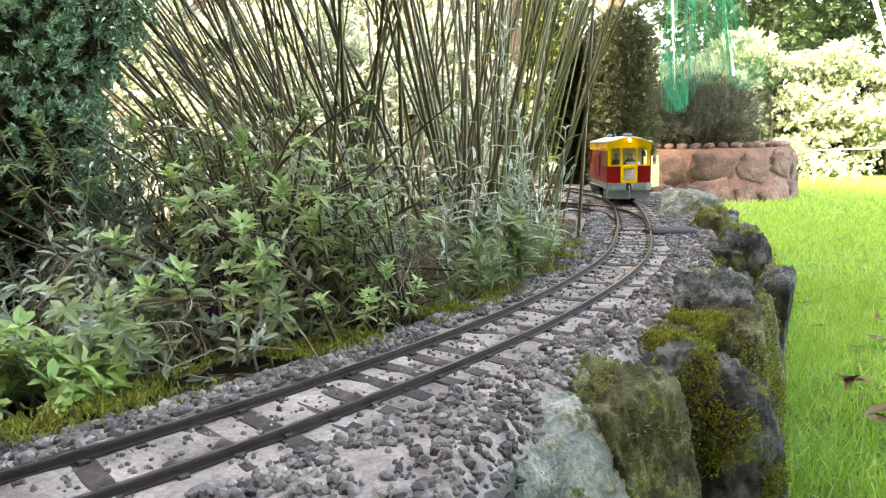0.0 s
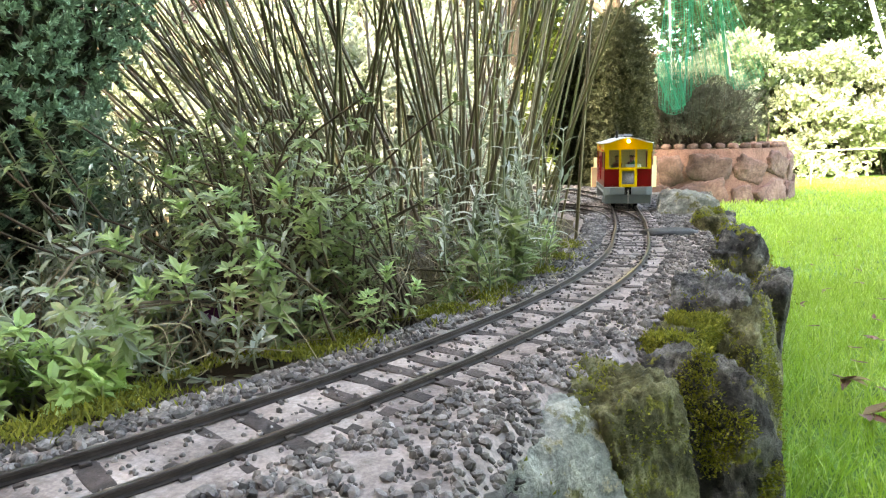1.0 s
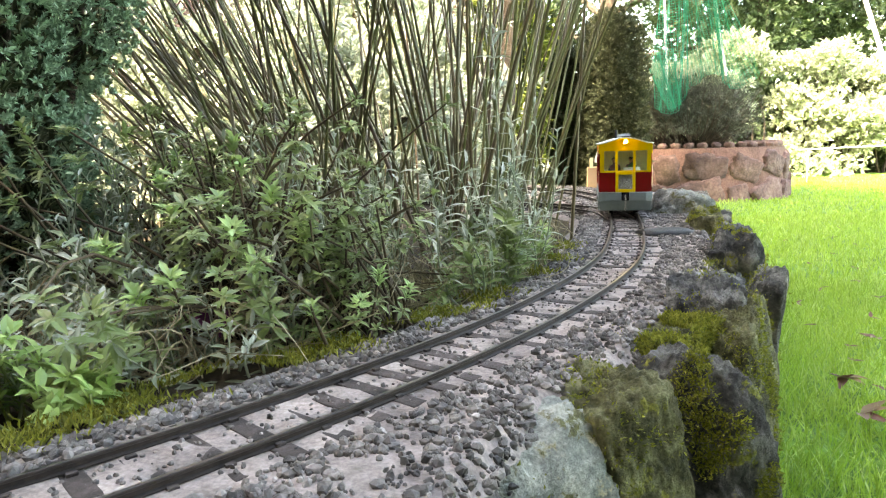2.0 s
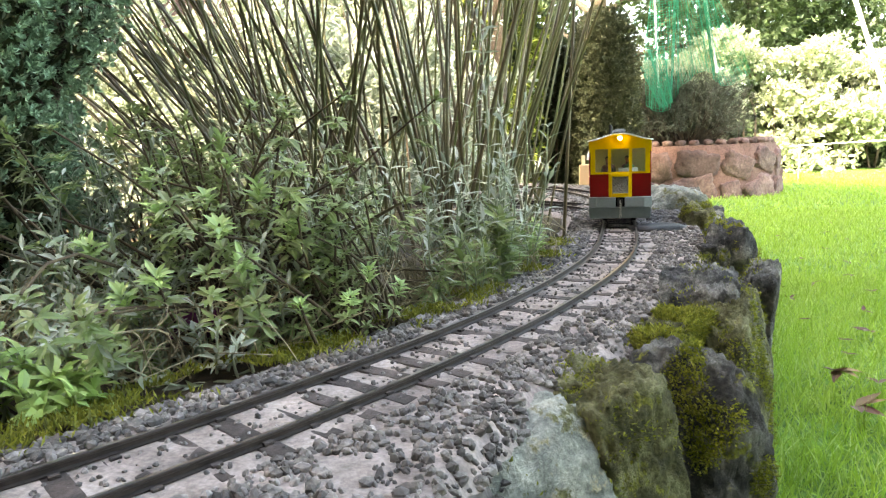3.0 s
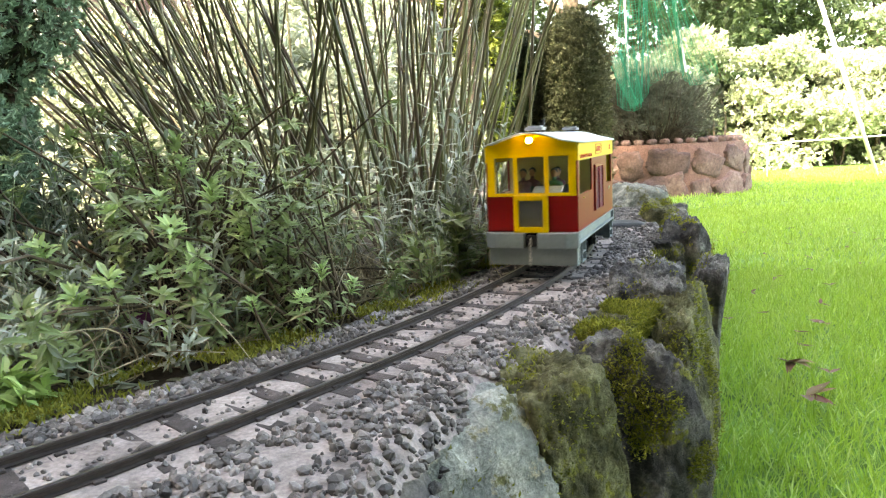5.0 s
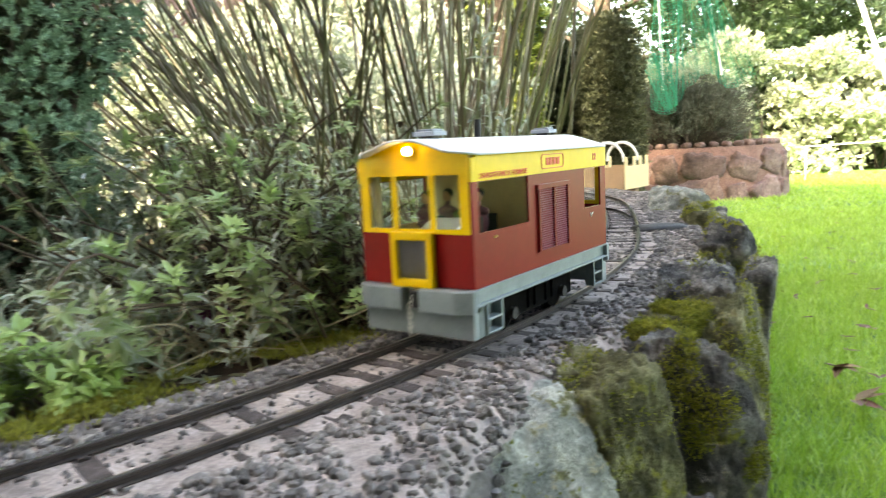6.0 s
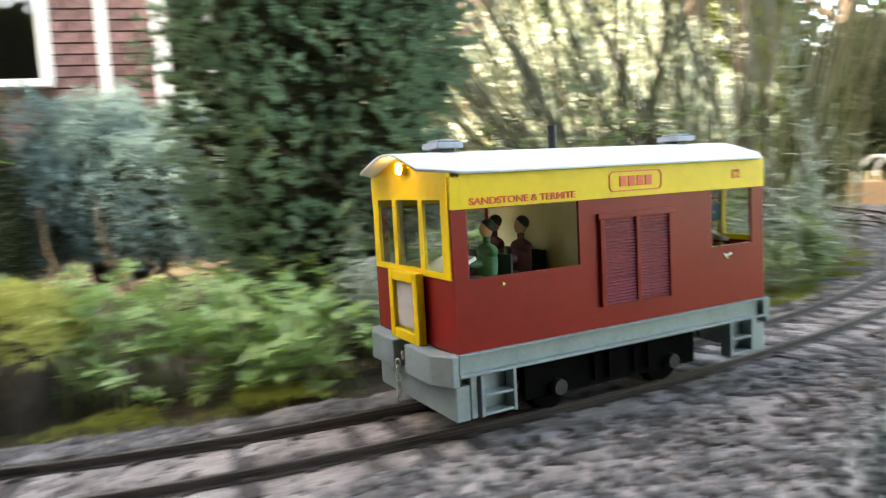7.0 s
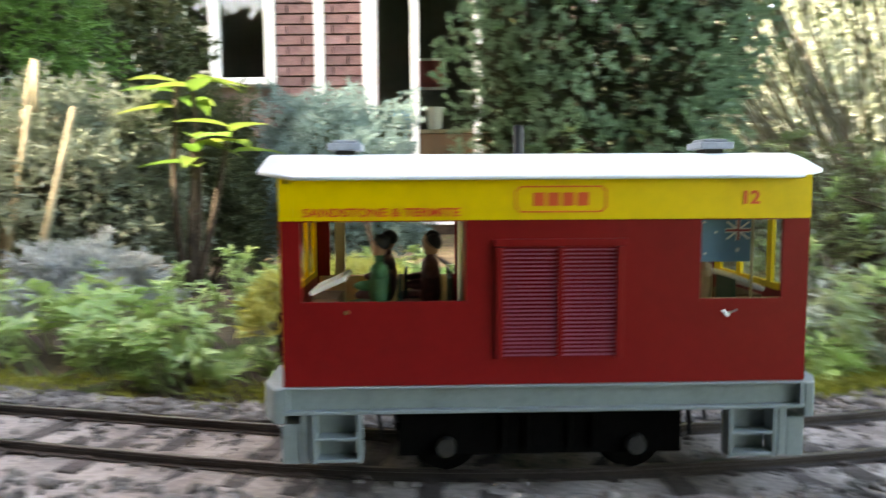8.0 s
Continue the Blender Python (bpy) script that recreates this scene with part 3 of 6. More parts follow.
    st = new("ballast_stones", mesh_np("ballast_stones", np.concatenate(vs), np.concatenate(fs), M_STONE))
    tagged(st, "loose grey and pinkish crushed ballast stones", "gravel", kind="stuff")


def rail_mesh(line, s0, s1, off, step=0.012):
    prof = [(-0.0024, -0.0052), (0.0024, -0.0052), (0.0024, -0.0046), (0.0006, -0.0040), (0.0007, -0.0020), (0.0013, -0.0015), (0.0013, -0.0002),
            (0.0010, 0.0), (-0.0010, 0.0), (-0.0013, -0.0002), (-0.0013, -0.0015), (-0.0007, -0.0020), (-0.0006, -0.0040), (-0.0024, -0.0046)]
    ss = np.arange(s0, s1, step)
    k = len(prof)
    v = np.array([[(*line.side(s, off + a), b) for a, b in prof] for s in ss]).reshape(-1, 3)
    n = len(ss)
    i = np.arange(n - 1)[:, None] * k
    j, j2 = np.arange(k)[None], (np.arange(k)[None] + 1) % k
    F = np.stack([i + j, i + k + j, i + k + j2, i + j2], axis=-1).reshape(-1, 4)
    idx = np.tile((np.arange(k) == 7).astype(int), n - 1)
    return v, F, idx


def sleeper_shape(name, length, extra=0.0):
    bm = bmesh.new()
    box(bm, -0.0056, 0.0056, -length / 2, length / 2, -0.0115, -0.0054, bevel=0.0007)
    for sy in (-1, 1):
        for d in (-1, 1):
            y = sy * GAUGE / 2 + d * 0.0039
            box(bm, -0.0026, 0.0026, y - 0.0016, y + 0.0016, -0.0058, -0.0037, bevel=0.0004)
    for v in bm.verts:
        if v.co.z > -0.0057 and v.co.z < -0.0052:
            v.co.z += 0.0005 * noise.noise(v.co * 400 + Vector((extra, 0, 0)))
    me = bpy.data.meshes.new(name)
    bm.to_mesh(me)
    bm.free()
    me.materials.append(M_SLEEPER)
    return me


def track(line, s0, s1, label):
    t = thing("railway_track", label, "railway track", "model railway lines")
    for off in (GAUGE / 2, -GAUGE / 2):
        v, F, idx = rail_mesh(line, s0, s1, off + math.copysign(0.0013, off))
        ob = new("rail", mesh_np("rail", v, F, [M_RAIL, M_RAILTOP], False, idx))
        ob.parent = t
        tagged(ob, "dark bronzed flat-bottom rail with worn bright top")
    shapes = [sleeper_shape("sleeper", 0.083 + 0.002 * k, k * 3.1) for k in range(3)]
    rng = random.Random(5)
    s = s0 + 0.01
    n = 0
    while s < s1 - 0.01:
        ob = new("sleeper", shapes[n % 3])
        ob.parent = t
        x, y = line.side(s, rng.uniform(-0.0015, 0.0015))
        w = line.way(s)
        ob.matrix_basis = pose(x, y, rng.uniform(-0.0006, 0.0006), 0, 0, math.degrees(math.atan2(w[1], w[0])) + rng.uniform(-2.5, 2.5))
        s += 0.0260 + rng.uniform(-0.0015, 0.0015)
        n += 1
    return t


ground()
ballast()
track(MAIN, 0.1, MAIN.s[-1] - 0.03, "dark brown narrow-gauge model track curving through gravel")
track(SIDING, 0.20, SIDING.s[-1] - 0.03, "dark branch track leaving the main line at the points")

# ---- house ----
HOUSE = pose(-3.285, 4.199, 0, 0, 0, 27.4)


def house():
    h = thing("house", "red brick house with white window frames and glazed door", "house")
    h.matrix_basis = HOUSE
    wall = new("wall")
    wall.parent = h
    tagged(wall, "red brick wall with pale mortar")
    holes = [(-2.6, -1.16, 0.92, 2.1), (-1.16, -0.76, 0.92, 2.1), (0.0, 1.28, -0.12, 2.1)]
    # core wall in panels around the openings
    panels = [(-6.0, -2.6, -0.6, 4.9), (-2.6, -0.76, -0.6, 0.90), (-2.6, -0.76, 2.1, 4.9), (-0.76, 0.0, -0.6, 4.9), (0.0, 1.28, 2.1, 4.9), (0.0, 1.28, -0.6, -0.13), (1.28, 2.4, -0.6, 4.9)]
    for x0, x1, z0, z1 in panels:
        part("wall_panel", box_bm(x0, x1, 0.03, 0.28, z0, z1), M_WALL, wall)
    part("roof", box_bm(-6.3, 2.7, -0.3, 6.2, 4.9, 5.1, bevel=0.03), M_SLATE, h, "dark slate roof")
    part("gable_wall", box_bm(2.15, 2.4, 0.29, 6.0, -0.6, 4.9), M_WALL, h)
    part("gable_wall", box_bm(-6.0, -5.75, 0.29, 6.0, -0.6, 4.9), M_WALL, h)
    part("back_wall", box_bm(-5.74, 2.14, 5.75, 6.0, -0.6, 4.9), M_WALL, h)
    # separate bricks on the strips that stand between the white posts
    bm = bmesh.new()
    box(bm, -0.1075, 0.1075, -0.02, 0.03, -0.0325, 0.0325, bevel=0.004)
    full = bpy.data.meshes.new("brick")
    bm.to_mesh(full)
    bm.free()
    full.materials.append(M_BRICK)
    bm = bmesh.new()
    box(bm, -0.0515, 0.0515, -0.02, 0.03, -0.0325, 0.0325, bevel=0.004)
    half = bpy.data.meshes.new("brick_half")
    bm.to_mesh(half)
    bm.free()
    half.materials.append(M_BRICK)
    n = 0
    for row in range(24):
        z = 0.30 + row * 0.075
        x = -0.72
        k = row % 2
        while x < -0.04 and n < 300:
            me = full if k % 2 == 0 else half
            w = 0.225 if k % 2 == 0 else 0.112
            if x + w > 0.03:
                me, w = half, 0.112
            ob = new("brick", me)
            ob.parent = wall
            ob.matrix_basis = pose(x + w / 2, random.uniform(-0.002, 0.002), z)
            x += w
            k += 1
            n += 1
    for x, w, z0 in ((-1.15, 0.075, 0.9), (-0.735, 0.08, 0.9), (-0.37, 0.075, -0.2), (0.0, 0.11, -0.2), (0.33, 0.06, -0.1), (0.79, 0.065, -0.1), (1.20, 0.09, -0.2), (1.62, 0.09, -0.4)):
        part("post", box_bm(x - w / 2, x + w / 2, -0.045, 0.02, z0, 2.12, bevel=0.006), M_WHITE, h, "white painted upright frame post")
    win = new("window")
    win.parent = h
    part("window_sill", box_bm(-1.6, -0.70, -0.09, 0.10, 0.87, 0.925, bevel=0.006), M_WHITE, win, "white painted sill")
    part("head_rail", box_bm(-2.6, -0.70, -0.04, 0.02, 2.06, 2.13, bevel=0.006), M_WHITE, win)
    part("pane", box_bm(-1.12, -0.77, 0.012, 0.018, 0.93, 2.06), M_GLASS, win).visible_shadow = False
    # the neighbouring casement, its pale green frame set back
    part("casement_frame", box_bm(-2.56, -1.19, 0.05, 0.09, 0.93, 1.0, bevel=0.004), M_POT, win)
    for x in (-2.2, -1.78, -1.42):
        part("casement_bar", box_bm(x - 0.03, x + 0.03, 0.05, 0.09, 1.0, 2.06, bevel=0.004), M_POT, win, "pale grey-green window bar")
    part("casement_bar", box_bm(-2.2, -1.19, 0.055, 0.085, 1.28, 1.33, bevel=0.004), M_POT, win)
    part("pane", box_bm(-2.56, -1.19, 0.066, 0.072, 1.0, 2.06), M_GLASS, win).visible_shadow = False
    door = new("glazed_door")
    door.parent = h
    tagged(door, "white framed glass door with brown lower panels")
    part("threshold", box_bm(-0.05, 1.25, -0.10, 0.10, -0.16, -0.10, bevel=0.006), M_WHITE, door, "white door sill")
    part("pane", box_bm(0.06, 0.30, 0.012, 0.018, -0.09, 2.06), M_GLASS, door).visible_shadow = False
    part("pane", box_bm(0.36, 0.757, 0.012, 0.018, -0.09, 2.06), M_GLASS, door).visible_shadow = False
    part("pane", box_bm(0.825, 1.15, 0.012, 0.018, -0.09, 2.06), M_GLASS, door).visible_shadow = False
    # the room behind
    part("room_floor", box_bm(-5.7, 2.1, 0.29, 5.7, -0.2, -0.14), M_WOOD, h)
    part("room_ceiling", box_bm(-5.7, 2.1, 0.29, 5.7, 2.3, 2.36), M_WHITE, h)
    # partition's dark colour replaces indoor shade behind the panes
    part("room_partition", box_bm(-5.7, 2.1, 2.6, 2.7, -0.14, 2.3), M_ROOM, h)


def indoor_things():
    c = thing("sideboard", "low brown wooden sideboard behind the glass", "cabinet")
    c.matrix_basis = HOUSE @ pose(0.62, 0.5, -0.14)
    part("carcass", box_bm(-0.55, 0.55, -0.16, 0.16, 0.0, 0.68, bevel=0.01), M_WOOD, c)
    part("top", box_bm(-0.57, 0.57, -0.17, 0.17, 0.682, 0.71, bevel=0.005), M_CANE, c)
    b = thing("storage_box", "blue cardboard box on the sideboard", "box")
    b.matrix_basis = HOUSE @ pose(0.20, 0.45, 0.571)
    part("box_body", box_bm(-0.09, 0.09, -0.06, 0.06, 0, 0.17, bevel=0.004), M_BLUEBOX, b)
    p = thing("flower_pot", "pale ceramic pot on the sideboard", "pot")
    p.matrix_basis = HOUSE @ pose(0.45, 0.45, 0.571)
    bm = bmesh.new()
    cyl(bm, (0, 0, 0), (0, 0, 0.16), 0.055, 0.07, 20)
    cyl(bm, (0, 0, 0.15), (0, 0, 0.18), 0.078, 0.078, 20)
    part("pot_body", bm, M_POT, p, smooth=False)
    s = thing("wall_card", "red and white card on the room wall", "picture")
    s.matrix_basis = HOUSE @ pose(0.28, 2.58, 1.35)
    part("card", box_bm(-0.16, 0.16, -0.01, 0.01, -0.14, 0.14), M_REDSIGN, s)
    part("card_border", box_bm(-0.19, 0.19, 0.0105, 0.016, -0.17, 0.17), M_WHITE, s)


house()
indoor_things()


def shade_hedge():
    """Unseen evergreen screen added behind the camera to block sun and sky, in uneven heights, with a gap that lets the
    sun reach the middle of the bed.
    """
    t = thing("unseen_shade_hedge", "tall unseen evergreen screen added to shade the bed", "hedge")
    # block sizes are set by where their shade has to fall
    for x0, x1, z0, z1 in ((-2.45, 4.6, -0.4, 6.3), (-3.35, 4.6, 6.304, 9.1), (-3.9, -2.454, -0.4, 2.7), (-6.2, -3.904, -0.4, 4.1), (-11.0, -6.204, -0.4, 9.6)):
        n = int((x1 - x0) * (z1 - z0) * 170)
        pts = np.c_[RNG.uniform(x0, x1, n), -1.9 + RNG.normal(size=n) * 0.10, RNG.uniform(z0, z1, n)]
        part_np("foliage", spray_crown(pts, np.tile((0.0, 1.0, 0.3), (n, 1)), 0.16, 6, 0.5), L_DARK, t)
        part("shade_core", box_bm(x0, x1, -2.6, -2.05, z0, z1), M_BARK, t, "unseen solid core that blocks the sun")


shade_hedge()

# ---- the railcar: front towards +x, rail top at z 0 ----
HL, HW, ZB, ZC, ZT = 0.1047, 0.0440, 0.0426, 0.1083, 0.1250
FLOOR = ZB + 0.004


def roof_z(y):
    """Arched roof that flares out at the eaves."""
    u = abs(y) / (HW + 0.0035)
    return ZT - 0.0010 + 0.0105 * (0.5 + 0.5 * math.cos(math.pi * min(1, u))) ** 0.9


def wall_with_holes(name, mat, parent, x0, x1, z0, z1, holes, y0, y1, label=""):
    """A thin side sheet from bars round its openings."""
    xs = sorted({x0, x1, *(h[0] for h in holes), *(h[1] for h in holes)})
    zs = sorted({z0, z1, *(h[2] for h in holes), *(h[3] for h in holes)})
    bm = bmesh.new()
    cells = {}
    for i in range(len(xs) - 1):
        for j in range(len(zs) - 1):
            cx, cz = (xs[i] + xs[i + 1]) / 2, (zs[j] + zs[j + 1]) / 2
            cells[i, j] = not any(h[0] < cx < h[1] and h[2] < cz < h[3] for h in holes)
    vert = {}

    def vt(i, j, s):
        if (i, j, s) not in vert:
            vert[i, j, s] = bm.verts.new((xs[i], (y0, y1)[s], zs[j]))
        return vert[i, j, s]
    for (i, j), solid in cells.items():
        if not solid:
            continue
        bm.faces.new([vt(i, j, 0), vt(i + 1, j, 0), vt(i + 1, j + 1, 0), vt(i, j + 1, 0)])
        bm.faces.new([vt(i, j, 1), vt(i, j + 1, 1), vt(i + 1, j + 1, 1), vt(i + 1, j, 1)])
        for di, dj, a, b in ((-1, 0, (i, j), (i, j + 1)), (1, 0, (i + 1, j + 1), (i + 1, j)), (0, -1, (i + 1, j), (i, j)), (0, 1, (i, j + 1), (i + 1, j + 1))):
            if not cells.get((i + di, j + dj), False):
                bm.faces.new([vt(*a, 0), vt(*b, 0), vt(*b, 1), vt(*a, 1)])
    bmesh.ops.recalc_face_normals(bm, faces=bm.faces)
    return part(name, bm, mat, parent, label)


def end_wall(loco, sx):
    """The cab end: yellow window frame over red panels, with the yellow grille."""
    x = sx * HL
    zg = ZB + 0.0337
    end = wall_with_holes("cab_end", M_RED, loco, -HW + 0.0015, HW - 0.0015, ZB, zg, [], 0, 0.0016, "red lower cab end")
    end.matrix_basis = pose(x - sx * 0.0016, 0, 0, 0, 0, -90 * sx) @ pose(0, 0, 0)
    win = [(-0.0355, -0.0170, zg + 0.003, ZC + 0.0045), (-0.0128, 0.0128, zg + 0.003, ZC + 0.0045), (0.0170, 0.0355, zg + 0.003, ZC + 0.0045)]
    fr = wall_with_holes("end_window_frame", M_YELLOW, loco, -HW + 0.0015, HW - 0.0015, zg, ZT, win, 0, 0.0022, "yellow cab end with three windows")
    fr.matrix_basis = pose(x - sx * 0.0016, 0, 0, 0, 0, -90 * sx)
    bm = bmesh.new()      # the curved top under the roof
    n = 16
    ys = np.linspace(-HW + 0.0015, HW - 0.0015, n)
    a = [bm.verts.new((x - sx * 0.0016, q, ZT)) for q in ys] + [bm.verts.new((x - sx * 0.0016, q, max(ZT + 0.0001, roof_z(q) - 0.0004))) for q in ys[::-1]]
    f = bm.faces.new(a)
    r = bmesh.ops.extrude_face_region(bm, geom=[f])
    for v in r["geom"]:
        if isinstance(v, bmesh.types.BMVert):
            v.co.x += sx * 0.0022
    bmesh.ops.recalc_face_normals(bm, faces=bm.faces)
    part("end_gable", bm, M_YELLOW, loco, "yellow arched cab end panel")
    for w in win:
        g = part("pane", box_bm(x - sx * 0.0006, x + sx * 0.0002, w[0], w[1], w[2], w[3]), M_GLASS, loco)
        g.visible_shadow = False
    grille = part("grille", box_bm(x + sx * 0.0018, x + sx * 0.0028, -0.0120, 0.0120, ZB + 0.004, zg - 0.002), M_BLACK, loco, "radiator grille with yellow surround")
    z0, z1 = ZB - 0.0005, zg + 0.0015
    for b in ((-0.0165, -0.0115, z0, z1), (0.0115, 0.0165, z0, z1), (-0.0116, 0.0116, z0, z0 + 0.0055), (-0.0116, 0.0116, z1 - 0.0055, z1)):
        part("surround", box_bm(x + sx * 0.0012, x + sx * 0.0058, b[0], b[1], b[2], b[3], bevel=0.0009), M_YELLOW, grille, "yellow grille surround")
    bm = bmesh.new()      # woven wire
    lo, hi, c = z0 + 0.0055, z1 - 0.0055, 0.0019
    for sgn in (-1, 1):
        q = -0.045
        while q < 0.045:
            pts = []
            for k in range(41):
                yy = -0.0115 + 0.023 * k / 40
                zz = (lo + hi) / 2 + q + sgn * yy
                if lo < zz < hi:
                    pts.append((x + sx * (0.0034 + 0.0003 * sgn), yy, zz))
            if len(pts) > 2:
                cyl(bm, pts[0], pts[-1], 0.00024, seg=4)
            q += c
    part("wire_mesh", bm, M_MESH, grille, "silvery woven wire mesh")
    # headlamp
    bm = bmesh.new()
    cyl(bm, (x + sx * 0.0004, 0, ZT + 0.0035), (x + sx * 0.0036, 0, ZT + 0.0035), 0.0034, seg=16)
    part("lamp_rim", bm, M_BRASS, loco, "brass headlamp rim")
    bm = bmesh.new()
    cyl(bm, (x + sx * 0.0037, 0, ZT + 0.0035), (x + sx * 0.0042, 0, ZT + 0.0035), 0.0027, seg=16)
    part("headlamp", bm, M_LAMP if sx > 0 else M_STEEL, loco, "lit warm yellow headlamp" if sx > 0 else "unlit headlamp")
    # buffer blocks and skirt
    for sy in (-1, 1):
        bm = bmesh.new()
        ya, yb = 0.0065 * sy, (HW + 0.001) * sy
        pr = [(0.0, ya), (0.0095, ya), (0.0095, yb - sy * 0.011), (0.004, yb), (0.0, yb)]
        vs = [bm.verts.new((x + sx * a, b, ZB - 0.0150)) for a, b in pr]
        f = bm.faces.new(vs)
        r = bmesh.ops.extrude_face_region(bm, geom=[f])
        for v in r["geom"]:
            if isinstance(v, bmesh.types.BMVert):
                v.co.z = ZB - 0.0004
        bmesh.ops.recalc_face_normals(bm, faces=bm.faces)
        bmesh.ops.bevel(bm, geom=list(bm.edges), offset=0.0006, segments=1, affect="EDGES")
        part("buffer_block", bm, M_GREY, loco, "grey chamfered wooden buffer block")
    part("skirt", box_bm(x - sx * 0.006, x + sx * 0.0015, -HW + 0.001, HW - 0.001, 0.0105, ZB - 0.0155, bevel=0.0006), M_GREY, loco, "grey end skirt plate")
    for sy in (-1, 1):
        part("skirt_return", box_bm(x - sx * 0.0095, x - sx * 0.0062, sy * (HW - 0.009), sy * (HW - 0.0005), 0.011, ZB - 0.0108, bevel=0.0004), M_GREY, loco)
    part("coupling_pocket", box_bm(x + sx * 0.0016, x + sx * 0.0050, -0.0042, 0.0042, ZB - 0.014, ZB - 0.003, bevel=0.0005), M_BLACK, loco, "black coupling pocket")
    chain = new("coupling_chain")
    chain.parent = loco
    tagged(chain, "hanging bright steel coupling chain")
    for k in range(7):
        big = 1.5 if k == 6 else 1.0
        ring = []
        for q in range(14):
            a = 2 * math.pi * q / 14
            ring.append((0.0013 * big * math.cos(a), 0, 0.0021 * big * math.sin(a)))
        v, F = tubes([ring + ring[:1]], [[0.00045] * 15], 5)
        me = mesh_np("link", v, F, M_STEEL, True)
        ob = new("link", me)
        ob.parent = chain
        ob.matrix_basis = pose(x + sx * (0.0105 if k else 0.0075), 0.0004 * (k % 2), ZB - 0.0075 - k * 0.0034, 0, 0, 45 + 90 * (k % 2))


def side(loco, sy):
    y0, y1 = sy * (HW - 0.0016), sy * HW
    zw0, zw1 = ZB + 0.0337, ZB + 0.0652
    holes = [(0.0325, 0.0966, zw0, zw1), (-0.0941, -0.0613, zw0, zw1)]
    wall_with_holes("side_panel", M_RED, loco, -HL, HL, ZB, ZC, holes, y0, y1, "glossy red side panel")
    part("cantrail", box_bm(-HL, HL - 0.0048, sy * (HW - 0.0018), sy * (HW + 0.0006), ZC, ZT + 0.0004), M_YELLOW, loco, "yellow upper side band")
    part("cantrail_end", box_bm(HL - 0.0047, HL, sy * (HW - 0.0018), sy * (HW + 0.0006), ZC, ZT - 0.0022), M_YELLOW, loco)
    # louvred doors
    lv = new("louvre_doors")
    lv.parent = loco
    tagged(lv, "maroon louvred engine doors, slats paled as highlights")
    xa, xb, za, zb = -0.0300, 0.0205, ZB + 0.0107, ZB + 0.0582
    part("backing", box_bm(xa, xb, sy * HW, sy * (HW + 0.0004), za, zb), M_RED, lv)
    yo = sorted((sy * HW, sy * (HW + 0.0020)))
    for b in ((xa, xa + 0.003, za, zb - 0.0031), (xb - 0.003, xb, za, zb - 0.0031), (-0.0062, -0.0036, za + 0.0006, zb - 0.0031), (xa - 0.001, xb + 0.001, zb - 0.0030, zb)):
        part("door_frame", box_bm(b[0], b[1], yo[0], yo[1], b[2], b[3], bevel=0.0003), M_RED, lv)
    bm = bmesh.new()
    vs = [bm.verts.new(q) for q in ((-0.5, 0.0004, 0.0004), (0.5, 0.0004, 0.0004), (0.5, 0.0019, -0.0001), (-0.5, 0.0019, -0.0001), (-0.5, 0.0004, -0.0001), (0.5, 0.0004, -0.0001))]
    bm.faces.new([vs[0], vs[1], vs[2], vs[3]])
    bm.faces.new([vs[3], vs[2], vs[5], vs[4]])
    slat = bpy.data.meshes.new("slat")
    bm.to_mesh(slat)
    bm.free()
    # slats paler than their red backing, a painted highlight on each
    slat.materials.append(M_LOUVRE)
    for c, w in (((xa + 0.003 - 0.0062) / 2, 0.0206), ((xb - 0.003 - 0.0036) / 2, 0.0208)):
        for k in range(27):
            ob = new("slat", slat)
            ob.parent = lv
            ob.matrix_basis = Matrix.Translation((c, sy * HW, za + 0.0012 + k * 0.00161)) @ Matrix.Diagonal((w, sy, 1, 1))
    # sole bar: a channel with two flanges
    bar = new("sole_bar")
    bar.parent = loco
    tagged(bar, "grey channel-section sole bar")
    part("web", box_bm(-HL, HL, sy * (HW - 0.005), sy * (HW - 0.002), ZB - 0.0105, ZB - 0.0006), M_GREY, bar)
    part("flange", box_bm(-HL, HL, sy * (HW - 0.0019), sy * (HW + 0.0016), ZB - 0.0112, ZB - 0.0098, bevel=0.0003), M_GREY, bar)
    part("flange", box_bm(-HL, HL, sy * (HW - 0.0019), sy * (HW + 0.0014), ZB - 0.0012, ZB - 0.0002, bevel=0.0003), M_GREY, bar)
    for sx in (-1, 1):
        part("stiffener", box_bm(sx * HL, sx * (HL - 0.0018), sy * (HW - 0.0019), sy * (HW + 0.0012), ZB - 0.0097, ZB - 0.0013), M_GREY, bar)
        st = new("cab_step")
        st.parent = loco
        tagged(st, "grey two-tread cab step")
        xo = sx * 0.0840
        for d in (-0.0090, 0.0090):
            part("step_side", box_bm(xo + d - 0.0009, xo + d + 0.0009, sy * (HW - 0.006), sy * (HW + 0.0012), 0.0112, ZB - 0.0113, bevel=0.0003), M_GREY, st)
        for z in (0.0117, 0.0205):
            part("tread", box_bm(xo - 0.0080, xo + 0.0080, sy * (HW - 0.006), sy * (HW + 0.0012), z, z + 0.0013, bevel=0.0003), M_GREY, st)
        part("step_back", box_bm(xo - 0.0080, xo + 0.0080, sy * (HW - 0.0072), sy * (HW - 0.0062), 0.0117, ZB - 0.0113), M_GREY, st)
    bm = bmesh.new()
    cyl(bm, (0.079, sy * HW, zw0 - 0.004), (0.079, sy * (HW + 0.0012), zw0 - 0.004), 0.0008, seg=10)
    part("door_knob", bm, M_BRASS, loco, "small brass knob")
    bm = bmesh.new()
